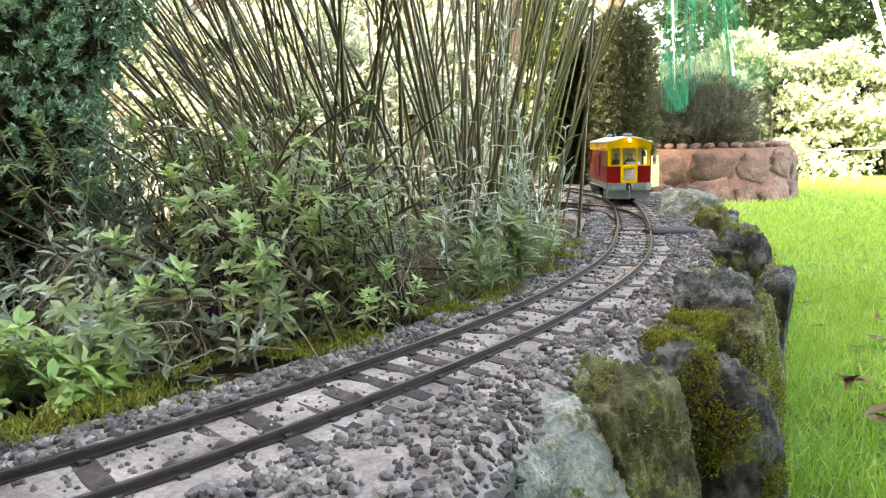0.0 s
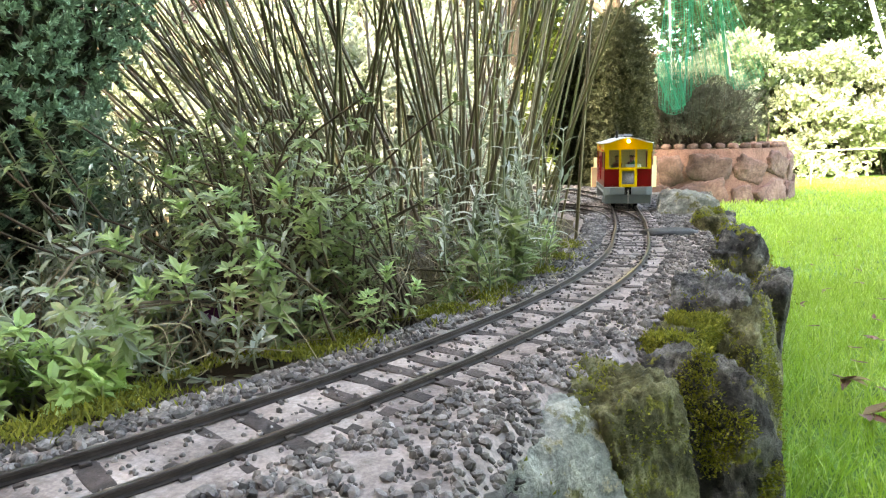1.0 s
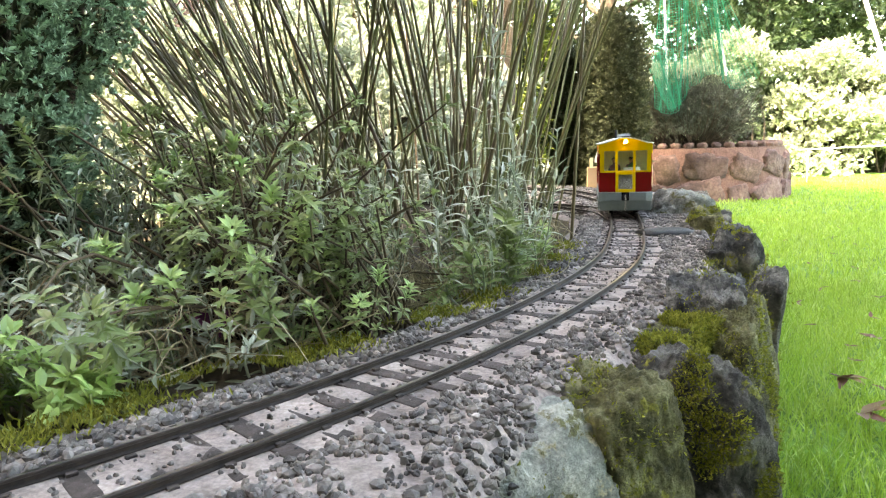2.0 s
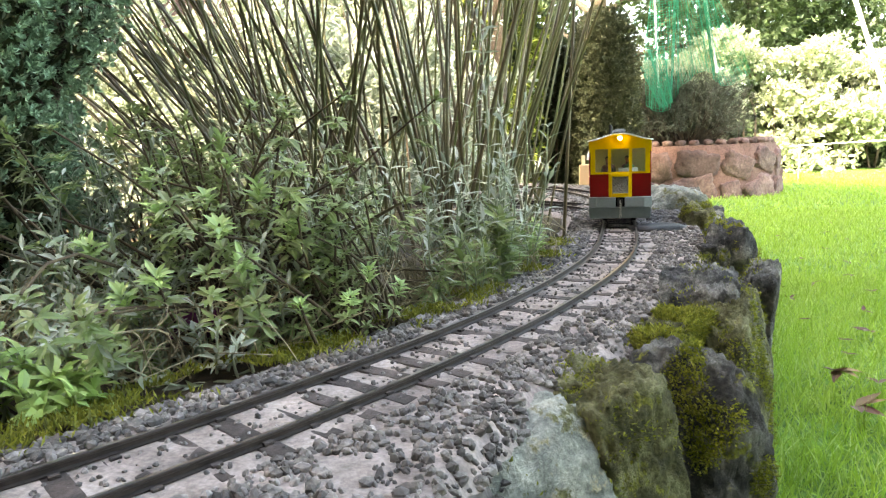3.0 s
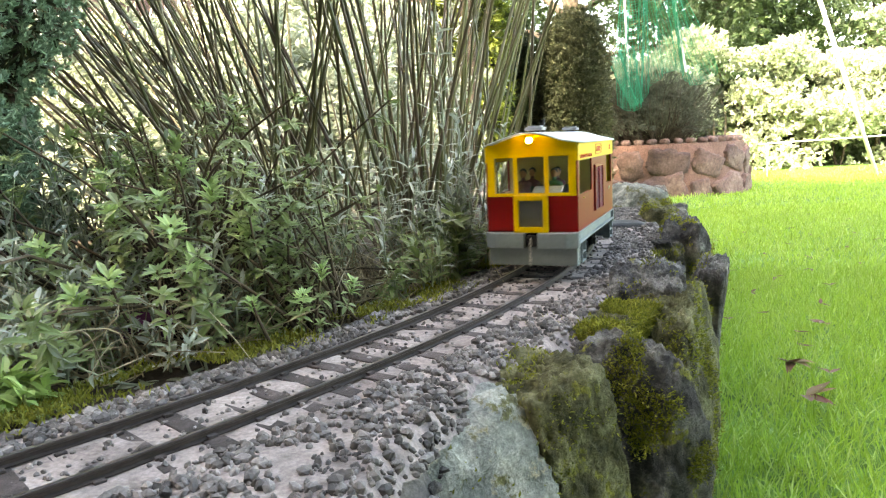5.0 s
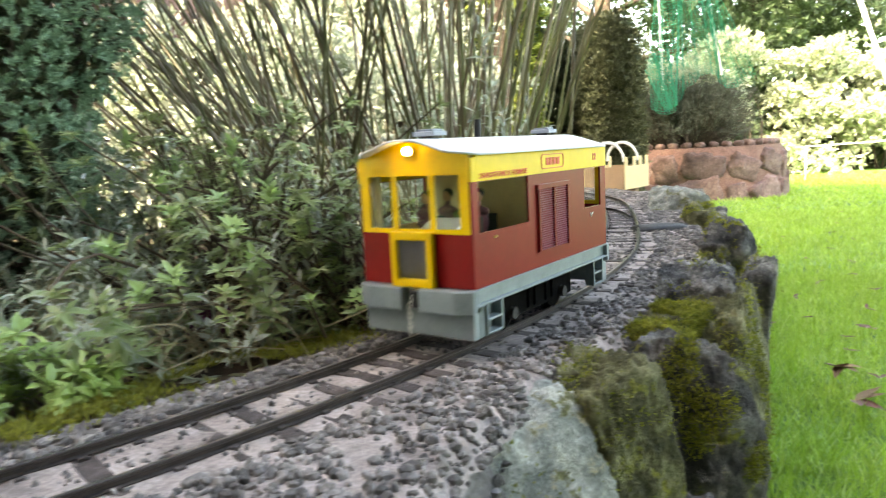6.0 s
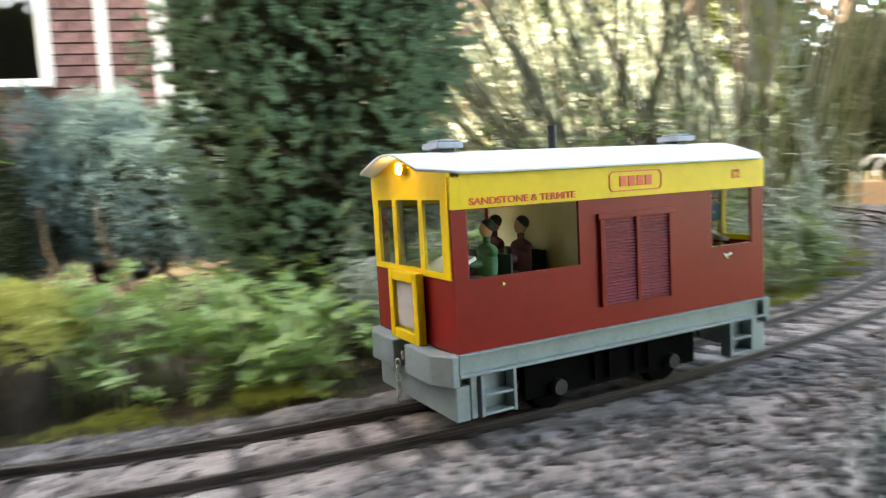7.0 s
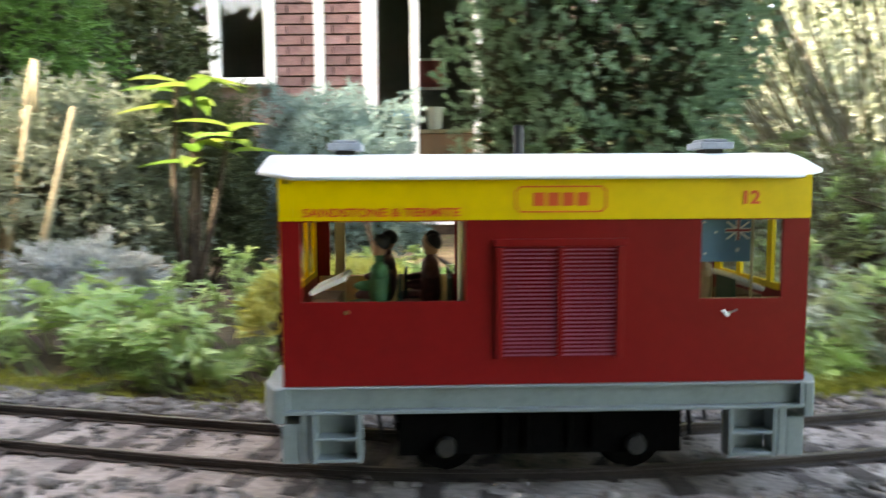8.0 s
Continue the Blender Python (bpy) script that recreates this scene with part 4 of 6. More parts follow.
    cyl(bm, (-0.0725, sy * (HW + 0.001), zw0 - 0.0070), (-0.0700, sy * (HW + 0.001), zw0 - 0.0045), 0.0005, seg=8)
    cyl(bm, (-0.0757, sy * (HW + 0.001), zw0 - 0.0045), (-0.0730, sy * (HW + 0.001), zw0 - 0.0055), 0.0005, seg=8)
    cyl(bm, (-0.0728, sy * HW, zw0 - 0.0056), (-0.0728, sy * (HW + 0.0012), zw0 - 0.0056), 0.0006, seg=8)
    part("door_handle", bm, M_STEEL, loco, "bright steel lever handle")
    # lettering

    def put(x, z):
        return pose(x, sy * (HW + 0.0008), z, 90, 0, 180 if sy > 0 else 0)
    text_mesh("lettering", "SANDSTONE & TERMITE", 0.0046, M_ORANGE, loco, put(0.0650, ZC + 0.0030), "orange-red serif lettering", squeeze=1.22, heavy=0.00009)
    text_mesh("fleet_number", "12", 0.0072, M_ORANGE, loco, put(-0.0800, ZC + 0.0080), "orange-red fleet number", squeeze=1.1, heavy=0.00018)
    plate = new("name_plate")
    plate.parent = loco
    tagged(plate, "orange outlined name panel")
    xc, zc, w, h = -0.0050, ZC + 0.0080, 0.0180, 0.0052
    yy = sorted((sy * (HW + 0.0006), sy * (HW + 0.0010)))
    for b in ((xc - w + 0.002, xc + w - 0.002, zc + h - 0.0006, zc + h), (xc - w + 0.002, xc + w - 0.002, zc - h, zc - h + 0.0006), (xc - w, xc - w + 0.0006, zc - h + 0.002, zc + h - 0.002), (xc + w - 0.0006, xc + w, zc - h + 0.002, zc + h - 0.002)):
        part("border", box_bm(b[0], b[1], yy[0], yy[1], b[2], b[3]), M_ORANGE, plate)
    for cx in (-1, 1):
        for cz in (-1, 1):
            ob = part("border_corner", box_bm(-0.0013, 0.0013, -0.0002, 0.0002, -0.0003, 0.0003), M_ORANGE, plate)
            ob.matrix_basis = pose(xc + cx * (w - 0.0012), sy * (HW + 0.0008), zc + cz * (h - 0.0012), 0, 45 * cx * cz, 0)
    for k in range(4):
        q = xc + (k - 1.5) * 0.0058
        part("bar", box_bm(q - 0.0022, q + 0.0022, yy[0], yy[1], zc - 0.0026, zc + 0.0026), M_ORANGE, plate, "plain orange bar")


def doll(name, label, loco, x, y, mat, h=0.036):
    """A seated toy figure as one plain shape."""
    bm = bmesh.new()
    for (cx, cz, rx, ry, rz) in ((0, 0.010, 0.0046, 0.0070, 0.0118), (0, 0.0165, 0.0042, 0.0082, 0.0042), (0, 0.0225, 0.0020, 0.0020, 0.0040), (0.0075, 0.0015, 0.0085, 0.0060, 0.0032), (0.0045, 0.0105, 0.0070, 0.0024, 0.0024)):
        m = Matrix.LocRotScale((x + cx, y, FLOOR + 0.0215 + cz), None, (rx, ry, rz))
        bmesh.ops.create_icosphere(bm, subdivisions=3, radius=1, matrix=m)
    nb = len(bm.faces)
    bmesh.ops.create_icosphere(bm, subdivisions=3, radius=1, matrix=Matrix.LocRotScale((x, y, FLOOR + 0.0215 + 0.0275), None, (0.0036, 0.0031, 0.0045)))
    nh = len(bm.faces)
    bmesh.ops.create_icosphere(bm, subdivisions=3, radius=1, matrix=Matrix.LocRotScale((x - 0.0012, y, FLOOR + 0.0215 + 0.0292), None, (0.0039, 0.0036, 0.0038)))
    me = bpy.data.meshes.new(name)
    bm.faces.ensure_lookup_table()
    for i, f in enumerate(bm.faces):
        f.material_index = 0 if i < nb else (1 if i < nh else 2)
        f.smooth = True
    bm.to_mesh(me)
    bm.free()
    for m in (mat, M_SKIN, M_BLACK):
        me.materials.append(m)
    ob = new(name, me)
    ob.parent = loco
    tagged(ob, label)


def build_loco():
    loco = thing("railcar", "red and yellow boxy model railcar with white roof running on track", "model train")
    part("floor", box_bm(-HL + 0.002, HL - 0.002, -HW + 0.002, HW - 0.002, ZB - 0.0002, FLOOR), M_CREAM, loco)
    for sx in (1, -1):
        end_wall(loco, sx)
    for sy in (1, -1):
        side(loco, sy)
    # roof sheet
    bm = bmesh.new()
    nx, ny = 14, 18
    grid = {}
    for lay in (0, 1):
        for i in range(nx + 1):
            u = i / nx * 2 - 1
            for j in range(ny + 1):
                w = j / ny * 2 - 1
                xx = u * (HL + 0.0105)
                yy = w * (HW + 0.0035)
                cut = max(0, abs(xx) - (HL + 0.002)) / 0.0085      # the ends round off towards the eaves
                yy *= 1 - 0.30 * cut ** 2.5
                grid[i, j, lay] = bm.verts.new((xx, yy, roof_z(yy) + 0.0014 * lay))
    for i in range(nx):
        for j in range(ny):
            bm.faces.new([grid[i, j, 1], grid[i + 1, j, 1], grid[i + 1, j + 1, 1], grid[i, j + 1, 1]])
            bm.faces.new([grid[i, j, 0], grid[i, j + 1, 0], grid[i + 1, j + 1, 0], grid[i + 1, j, 0]])
    for i in range(nx):
        for j in (0, ny):
            bm.faces.new([grid[i, j, 0], grid[i + 1, j, 0], grid[i + 1, j, 1], grid[i, j, 1]])
    for j in range(ny):
        for i in (0, nx):
            bm.faces.new([grid[i, j, 0], grid[i, j + 1, 0], grid[i, j + 1, 1], grid[i, j, 1]])
    bmesh.ops.recalc_face_normals(bm, faces=bm.faces)
    part("roof", bm, M_ROOF, loco, "white arched sheet roof", True)
    top = roof_z(0) + 0.0014
    for xx in (0.083, -0.0815):
        v = part("roof_vent", box_bm(xx - 0.0075, xx + 0.0075, -0.0085, 0.0085, top + 0.0016, top + 0.0046, bevel=0.0005), M_VENT, loco, "grey roof ventilator")
        part("vent_cap", box_bm(xx - 0.0055, xx + 0.0055, -0.0065, 0.0065, top + 0.0047, top + 0.0060, bevel=0.0004), M_VENT, v)
        part("vent_neck", box_bm(xx - 0.004, xx + 0.004, -0.005, 0.005, top - 0.0006, top + 0.0015), M_BLACK, v)
    bm = bmesh.new()
    cyl(bm, (0.004, -0.012, top - 0.006), (0.004, -0.012, top + 0.0135), 0.0026, seg=14)
    part("exhaust_pipe", bm, M_BLACK, loco, "black exhaust pipe")
    # inside
    part("bulkhead", box_bm(0.0300, 0.0312, -HW + 0.0018, HW - 0.0018, FLOOR, ZT - 0.001), M_CREAM, loco, "cream cab bulkhead")
    part("bulkhead", box_bm(-0.0595, -0.0583, -HW + 0.0018, HW - 0.0018, FLOOR, ZT - 0.001), M_CREAM, loco, "cream cab bulkhead")
    part("engine_cover", box_bm(-0.055, 0.0285, -0.030, 0.030, FLOOR, ZT - 0.006), M_BLACK, loco)
    for sy in (-1, 1):
        if sy < 0:
            part("corner_post", box_bm(0.0885, 0.0935, sy * (HW - 0.005), sy * (HW - 0.0018), FLOOR, ZT - 0.001), M_CREAM, loco)
        part("lower_lining", box_bm(0.0345, 0.1020, sy * (HW - 0.0028), sy * (HW - 0.0018), FLOOR, ZB + 0.0335), M_PLY, loco)
        part("lower_lining", box_bm(-0.1020, -0.0600, sy * (HW - 0.0028), sy * (HW - 0.0018), FLOOR, ZB + 0.0337), M_PLY, loco)
    for sx in (-1, 1):
        ob = part("control_desk", box_bm(-0.008, 0.008, -0.014, 0.014, -0.001, 0.001, bevel=0.0004), M_WHITE, loco, "white sloping control desk")
        ob.matrix_basis = pose(sx * 0.0890, 0.012, ZB + 0.0375, 0, 24 * sx, 0)
        part("desk_stand", box_bm(sx * 0.0850, sx * 0.0960, 0.0, 0.024, FLOOR, ZB + 0.032), M_WOOD, loco)
    for x, y in ((0.068, 0.014), (0.0455, 0.012), (0.066, -0.018), (0.0455, -0.014), (-0.075, 0.016)):
        part("seat", box_bm(x - 0.008, x + 0.008, y - 0.009, y + 0.009, FLOOR, FLOOR + 0.0185, bevel=0.001), M_SEAT, loco, "dark green seat")
        part("seat_back", box_bm(x - 0.0095, x - 0.0081, y - 0.009, y + 0.009, FLOOR + 0.0186, FLOOR + 0.036, bevel=0.0005), M_SEAT, loco)
    doll("seated_figure", "toy driver figure in a green top", loco, 0.068, 0.014, M_DOLL_A)
    doll("seated_figure", "toy passenger figure in a plum top", loco, 0.0455, 0.012, M_DOLL_B)
    doll("seated_figure", "toy passenger figure in dark clothes", loco, 0.066, -0.018, M_DOLL_B)
    doll("seated_figure", "toy passenger figure in a plum coat", loco, 0.0455, -0.014, M_DOLL_B)
    doll("seated_figure", "toy figure in tan clothes", loco, -0.0735, 0.014, M_CARD)
    # flag in the rear cab
    fl = new("flag")
    fl.parent = loco
    tagged(fl, "small blue flag with white stars and a red and white corner cross")
    yf = 0.026
    part("flag_cloth", box_bm(-0.0895, -0.0630, yf - 0.0004, yf, ZB + 0.0465, ZB + 0.0650), M_FLAG, fl)
    bm = bmesh.new()
    cyl(bm, (-0.0903, yf, FLOOR), (-0.0903, yf, ZB + 0.066), 0.0006, seg=8)
    part("flag_staff", bm, M_CANE, fl, "thin wooden staff")
    for x, z, r in ((-0.0665, 0.0610, 0.0008), (-0.0695, 0.0632, 0.0007), (-0.0745, 0.0590, 0.0008), (-0.0700, 0.0500, 0.0008), (-0.0838, 0.0515, 0.0013)):
        bm = bmesh.new()
        vs = [bm.verts.new((x + (r if k % 2 == 0 else r * 0.45) * math.sin(k * math.pi / 7), yf + 0.0003, ZB + z + (r if k % 2 == 0 else r * 0.45) * math.cos(k * math.pi / 7))) for k in range(14)]
        bm.faces.new(vs)
        bmesh.ops.solidify(bm, geom=list(bm.faces), thickness=0.0002)
        part("star", bm, M_WHITE, fl)
    cx, cz = -0.0838, ZB + 0.0598
    for k, (dx, dz, mat, lift) in enumerate(((0.0052, 0.0009, M_WHITE, 0.0002), (0.0009, 0.0042, M_WHITE, 0.0003), (0.0052, 0.0005, M_REDSIGN, 0.0005), (0.0005, 0.0042, M_REDSIGN, 0.0006))):
        part("cross", box_bm(cx - dx, cx + dx, yf + lift, yf + lift + 0.0001, cz - dz, cz + dz), mat, fl)
    for a in (-38, 38):
        ob = part("cross", box_bm(-0.0060, 0.0060, 0, 0.0001, -0.0004, 0.0004), M_WHITE, fl)
        ob.matrix_basis = pose(cx, yf + 0.0004, cz, 0, a, 0)
    # running gear
    part("chassis", box_bm(-0.062, 0.062, -0.0135, 0.0135, 0.013, ZB - 0.001, bevel=0.001), M_UNDER, loco, "black chassis block, darkened for underside shade")
    wheelsets = []
    for x in (0.040, -0.040):
        ws = new("wheelset")
        ws.parent = loco
        tagged(ws, "black spoked wheel pair")
        ws.location = (x, 0, 0.0130)
        for sy in (-1, 1):
            bm = bmesh.new()
            cyl(bm, (0, sy * 0.0200, 0), (0, sy * 0.0250, 0), 0.0130, seg=28)
            cyl(bm, (0, sy * 0.0186, 0), (0, sy * 0.0199, 0), 0.0150, seg=28)
            cyl(bm, (0, sy * 0.0251, 0), (0, sy * 0.0262, 0), 0.0035, seg=12)
            part("wheel", bm, M_UNDER, ws)
        bm = bmesh.new()
        cyl(bm, (0, -0.0186, 0), (0, 0.0186, 0), 0.002, seg=10)
        part("axle", bm, M_STEEL, ws)
        wheelsets.append((ws, x))
    for sy in (-1, 1):
        # side frames made deep and near black to fill the shaded space underneath
        part("axle_frame", box_bm(-0.060, 0.060, sy * 0.0290, sy * 0.0310, 0.0085, 0.0300, bevel=0.0006), M_UNDER, loco)
        for x in (0.040, -0.040):
            bm = bmesh.new()
            cyl(bm, (x, sy * 0.0312, 0.0130), (x, sy * 0.0350, 0.0130), 0.0040, seg=16)
            part("axle_box", bm, M_AXLE, loco, "dull grey round axle box, darkened for underside shade")
            part("horn_guide", box_bm(x - 0.0065, x + 0.0065, sy * 0.0285, sy * 0.0305, 0.0201, ZB - 0.001), M_UNDER, loco)
        for x in (0.016, -0.012, 0.006, -0.022):
            bm = bmesh.new()
            cyl(bm, (x, sy * 0.0325, 0.012), (x, sy * 0.0325, 0.026), 0.0011, seg=8)
            part("spring", bm, M_UNDER, loco, "coil spring")
    for x in (0.067, -0.068):
        bm = bmesh.new()
        cyl(bm, (x, 0.020, 0.012), (x + 0.004, 0.024, ZB - 0.002), 0.0010, seg=6)
        cyl(bm, (x - 0.006, 0.022, 0.020), (x, 0.022, ZB - 0.002), 0.0008, seg=6)
        part("pipe_run", bm, M_BLACK, loco)
    return loco, wheelsets


railcar, wheelsets = build_loco()

# railcar's way along the line: seconds and metres from the fitted start
RUN_T = [0.0, 1.5, 3.5, 4.5, 6.0, 6.5, 7.0, 7.5, 8.0]
RUN_S = [0.1950, 0.3450, 0.6902, 0.8947, 1.2784, 1.4214, 1.5563, 1.6868, 1.8058]


def run_at(t):
    """A smooth run through the known places."""
    h = np.diff(RUN_T)
    d = np.diff(RUN_S) / h
    m = np.empty(len(RUN_T))
    m[1:-1] = (d[:-1] * h[1:] + d[1:] * h[:-1]) / (h[1:] + h[:-1])
    m[0], m[-1] = 0.085, d[-1]
    i = min(max(int(np.searchsorted(RUN_T, t)) - 1, 0), len(h) - 1)
    u = (t - RUN_T[i]) / h[i]
    return ((1 + 2 * u) * (1 - u) ** 2 * RUN_S[i] + u * (1 - u) ** 2 * h[i] * m[i] + u * u * (3 - 2 * u) * RUN_S[i + 1] + u * u * (u - 1) * h[i] * m[i + 1])


def motions():
    rows = []
    for k in range(41):
        t = k * 0.2
        s = MAIN_ZERO + run_at(t)
        a, b = MAIN.at(s + 0.04), MAIN.at(s - 0.04)
        c, d = (a + b) / 2, a - b
        rows.append((t, pose(c[0], c[1], 0, 0, 0, math.degrees(math.atan2(d[1], d[0])))))
    walk(railcar, rows)
    for ws, x in wheelsets:
        walk(ws, [(k / 15, pose(x, 0, 0.0130, 0, math.degrees(run_at(k / 15) / 0.0130), 0)) for k in range(121)])

# ---- rocks along the lawn ----
def moss_on(rock, n, seed, size=0.004, where=None, low=0.25):
    """Tufts of moss on a rock's upper faces, in patches."""
    me = rock.data
    rng = np.random.default_rng(seed)
    co = np.empty(len(me.vertices) * 3, np.float32)
    me.vertices.foreach_get("co", co)
    no = np.empty(len(me.vertices) * 3, np.float32)
    me.vertices.foreach_get("normal", no)
    co, no = co.reshape(-1, 3), no.reshape(-1, 3)
    ok = np.array([noise.noise(Vector(c * 30) + Vector((seed, 0, 0))) > 0.14 and q[2] > low - 0.6 for c, q in zip(co, no)])
    ids = np.nonzero(ok)[0]
    if len(ids) == 0:
        return
    pick = rng.choice(ids, n)
    base = co[pick] + rng.normal(size=(n, 3)) * size * 0.5
    way = no[pick] + rng.normal(size=(n, 3)) * 0.7 + (0, 0, 0.3)
    part_np("moss", leaves(base, way, unit(n), size * rng.uniform(0.5, 1.4, n), size * 0.5, 0.3, segs=2), L_MOSS, rock, "yellow-green moss patch")["kind"] = "stuff"


def crag(name, centre, dims, mat, cuts=(), seed=0, level=5, crisp=16, rough=0.10, turn=0.0, tilt=(0, 0)):
    """A broken stone: a block with some corners split off by flat cuts, its faces pitted."""
    bm = bmesh.new()
    bmesh.ops.create_icosphere(bm, subdivisions=level, radius=1)
    rng = np.random.default_rng(seed)
    planes = [(1, 0, 0, 1), (-1, 0, 0, 1), (0, 1, 0, 1), (0, -1, 0, 1), (0, 0, 1, 1), (0, 0, -1, 1), *cuts]
    for _ in range(7):      # chance chips
        n = rng.normal(size=3)
        planes.append((*(n / np.linalg.norm(n)), rng.uniform(1.12, 1.38)))
    pl = np.array(planes, float)
    pl[:, :3] /= np.linalg.norm(pl[:, :3], axis=1, keepdims=True)
    d = np.array([v.co[:] for v in bm.verts])
    f = np.clip(d @ pl[:, :3].T / pl[:, 3], 0, None)
    d /= (np.sum(f ** crisp, axis=1) ** (1 / crisp))[:, None]
    sc = max(dims) / 1.5
    off = Vector((seed * 3.7, seed * 1.9, seed * 5.3))
    for v, q in zip(bm.verts, d):
        p = Vector((q[0] * dims[0] / sc, q[1] * dims[1] / sc, q[2] * dims[2] / sc))
        k = (noise.noise(p * 1.6 + off) * 0.9 + noise.noise(p * 3.7 - off) * 0.55 - abs(noise.noise(p * 6.5 + off)) * 0.9
             + noise.noise(p * 14 + off) * 0.40 - abs(noise.noise(p * 25 - off)) * 0.35)
        q = q * (1 + rough * k)
        v.co = Vector((q[0] * dims[0] / 2, q[1] * dims[1] / 2, q[2] * dims[2] / 2))
    ob = part(name, bm, mat, None, "", True)
    ob.matrix_basis = pose(*centre, tilt[0], tilt[1], turn)
    return ob


ROCKS = [
    # centre, dims, material, turn, tilt, cuts, roughness, label, moss, seed
    ((0.018, 0.328, -0.108), (0.185, 0.074, 0.184), M_ROCK_PALE, 37, (0, -8), [(0.1, -0.75, 0.75, 0.94), (-0.5, 0, 0.8, 1.2)], 0.06, "pale grey lichened edging rock", 40, 11),
    ((0.108, 0.402, -0.104), (0.066, 0.072, 0.200), M_ROCK_GREEN, 37, (0, -8), [(0, -0.9, 0.5, 1.05)], 0.08, "olive green block of edging rock", 120, 43),
    ((0.170, 0.440, -0.111), (0.074, 0.080, 0.206), M_ROCK, 34, (2, 3), [(-0.6, -0.2, 0.8, 1.0), (0.6, -0.3, 0.8, 1.05), (0, -0.6, 0.8, 1.1)], 0.09, "dark rock with moss over its face", 1000, 4),
    ((0.230, 0.592, -0.088), (0.066, 0.090, 0.200), M_ROCK_DARK, -24, (0, 0), [(-0.3, -0.8, 0.45, 1.12)], 0.12, "tall flat-topped dark rock", 60, 7),
    ((0.240, 0.550, -0.110), (0.064, 0.180, 0.215), M_ROCK_GREEN, -27, (0, 0), [(0.8, -0.15, 0.5, 0.90), (0.0, -0.7, 0.7, 1.0)], 0.11, "olive lichened slanting rock", 400, 5),
    ((0.318, 0.690, -0.092), (0.040, 0.100, 0.190), M_ROCK_DARK, -25, (0, 6), [(-0.7, 0, 0.7, 1.0)], 0.09, "slanting grey rock beside the lawn", 60, 9),
    ((0.378, 0.890, -0.065), (0.066, 0.130, 0.168), M_ROCK_DARK, -20, (-4, 8), [(0.7, 0, 0.7, 1.0)], 0.13, "black jutting rock with a mossy top", 500, 13),
    ((0.338, 0.832, -0.018), (0.034, 0.036, 0.036), M_ROCK, 0, (0, 0), [(0.5, 0.3, 0.8, 0.8)], 0.12, "small pointed dark stone", 0, 17),
    ((0.430, 1.110, -0.045), (0.062, 0.140, 0.125), M_ROCK_GREEN, -18, (0, 6), [(0.7, 0, 0.7, 1.0)], 0.13, "moss-covered rock edging the track bed", 700, 19),
    ((0.458, 1.320, -0.032), (0.105, 0.110, 0.130), M_ROCK_PALE, -15, (0, 8), [(-0.6, -0.4, 0.7, 1.0)], 0.09, "white weathered edging rock", 0, 23),
    ((0.620, 1.640, -0.110), (0.130, 0.180, 0.150), M_ROCK, -15, (0, 0), [], 0.12, "low grey edging rock", 300, 29),
    ((0.180, 0.518, -0.028), (0.108, 0.042, 0.046), M_ROCK_GREEN, 46, (0, 0), [], 0.14, "low rock cushioned with moss", 1300, 31),
    ((-0.030, 0.262, -0.056), (0.070, 0.060, 0.075), M_ROCK, 38, (0, -10), [(0, -0.6, 0.8, 1.0)], 0.12, "low mossy edging stone", 200, 37),
    ((0.100, 0.215, -0.13), (0.11, 0.12, 0.20), M_ROCK, 30, (0, 0), [], 0.12, "grey rock edging the track bed", 0, 41),
]
for c, d, m, tu, ti, cu, ro, lab, ms, sd in ROCKS:
    r = crag("rock", c, d, m, cu, seed=sd, turn=tu, tilt=ti, level=6 if c[1] < 0.7 else 5, rough=ro)
    tagged(r, lab, "rock", "rocks edging the track bed")
    if ms:
        moss_on(r, ms * 13, sd, 0.0028)

slate = lumpy("slate_slab", (0.336, 1.022, -0.006), (0.075, 0.05, 0.016), M_SLATE, seed=3, level=3, rough=0.12, blocky=0.8, turn=10)
tagged(slate, "flat black slate lying on the gravel", "slate")


# ---- moss strips at the foot of the plants ----
def moss_strip():
    spots = []
    rng = np.random.default_rng(12)
    pts = spline([(-0.75, 0.09), (-0.55, 0.145), (-0.37, 0.225), (-0.30, 0.29), (-0.215, 0.335), (-0.156, 0.408), (-0.107, 0.448), (-0.038, 0.525), (0.026, 0.602), (0.121, 0.767), (0.17, 0.95)])
    for _ in range(10000):
        p = pts[rng.integers(len(pts))]
        x, y = p[0] + rng.normal() * 0.011 + 0.003, p[1] + rng.normal() * 0.011 - 0.003
        if noise.noise(Vector((x * 18, y * 18, 0))) > -0.05:
            spots.append((x, y, -0.0035))
    for cx, cy, r, n in ((0.285, 0.82, 0.03, 1600), (0.25, 0.76, 0.022, 1200), (0.135, 0.505, 0.022, 1200)):
        q = rng.normal(size=(n, 2)) * r * 0.6
        spots += [(cx + a, cy + b, -0.011) for a, b in q]
    b = np.array(spots)
    n = len(b)
    way = unit(n) * 0.8 + (0, 0, 1.0)
    vf = leaves(b, way, unit(n), RNG.uniform(0.003, 0.0070, n), 0.0015, 0.3, segs=2)
    ob = new("moss", mesh_np("moss", *vf, L_MOSS))
    tagged(ob, "yellow-green moss at the edge of the gravel", "moss", kind="stuff")


moss_strip()


# ---- planting ----
VERGE_Y = [-0.1, 0.10, 0.14, 0.216, 0.285, 0.323, 0.368, 0.406, 0.446, 0.523, 0.60, 0.765, 1.097, 1.5]
VERGE_X = [-1.1, -0.70, -0.55, -0.375, -0.308, -0.222, -0.19, -0.163, -0.115, -0.045, 0.02, 0.113, 0.19, 0.20]


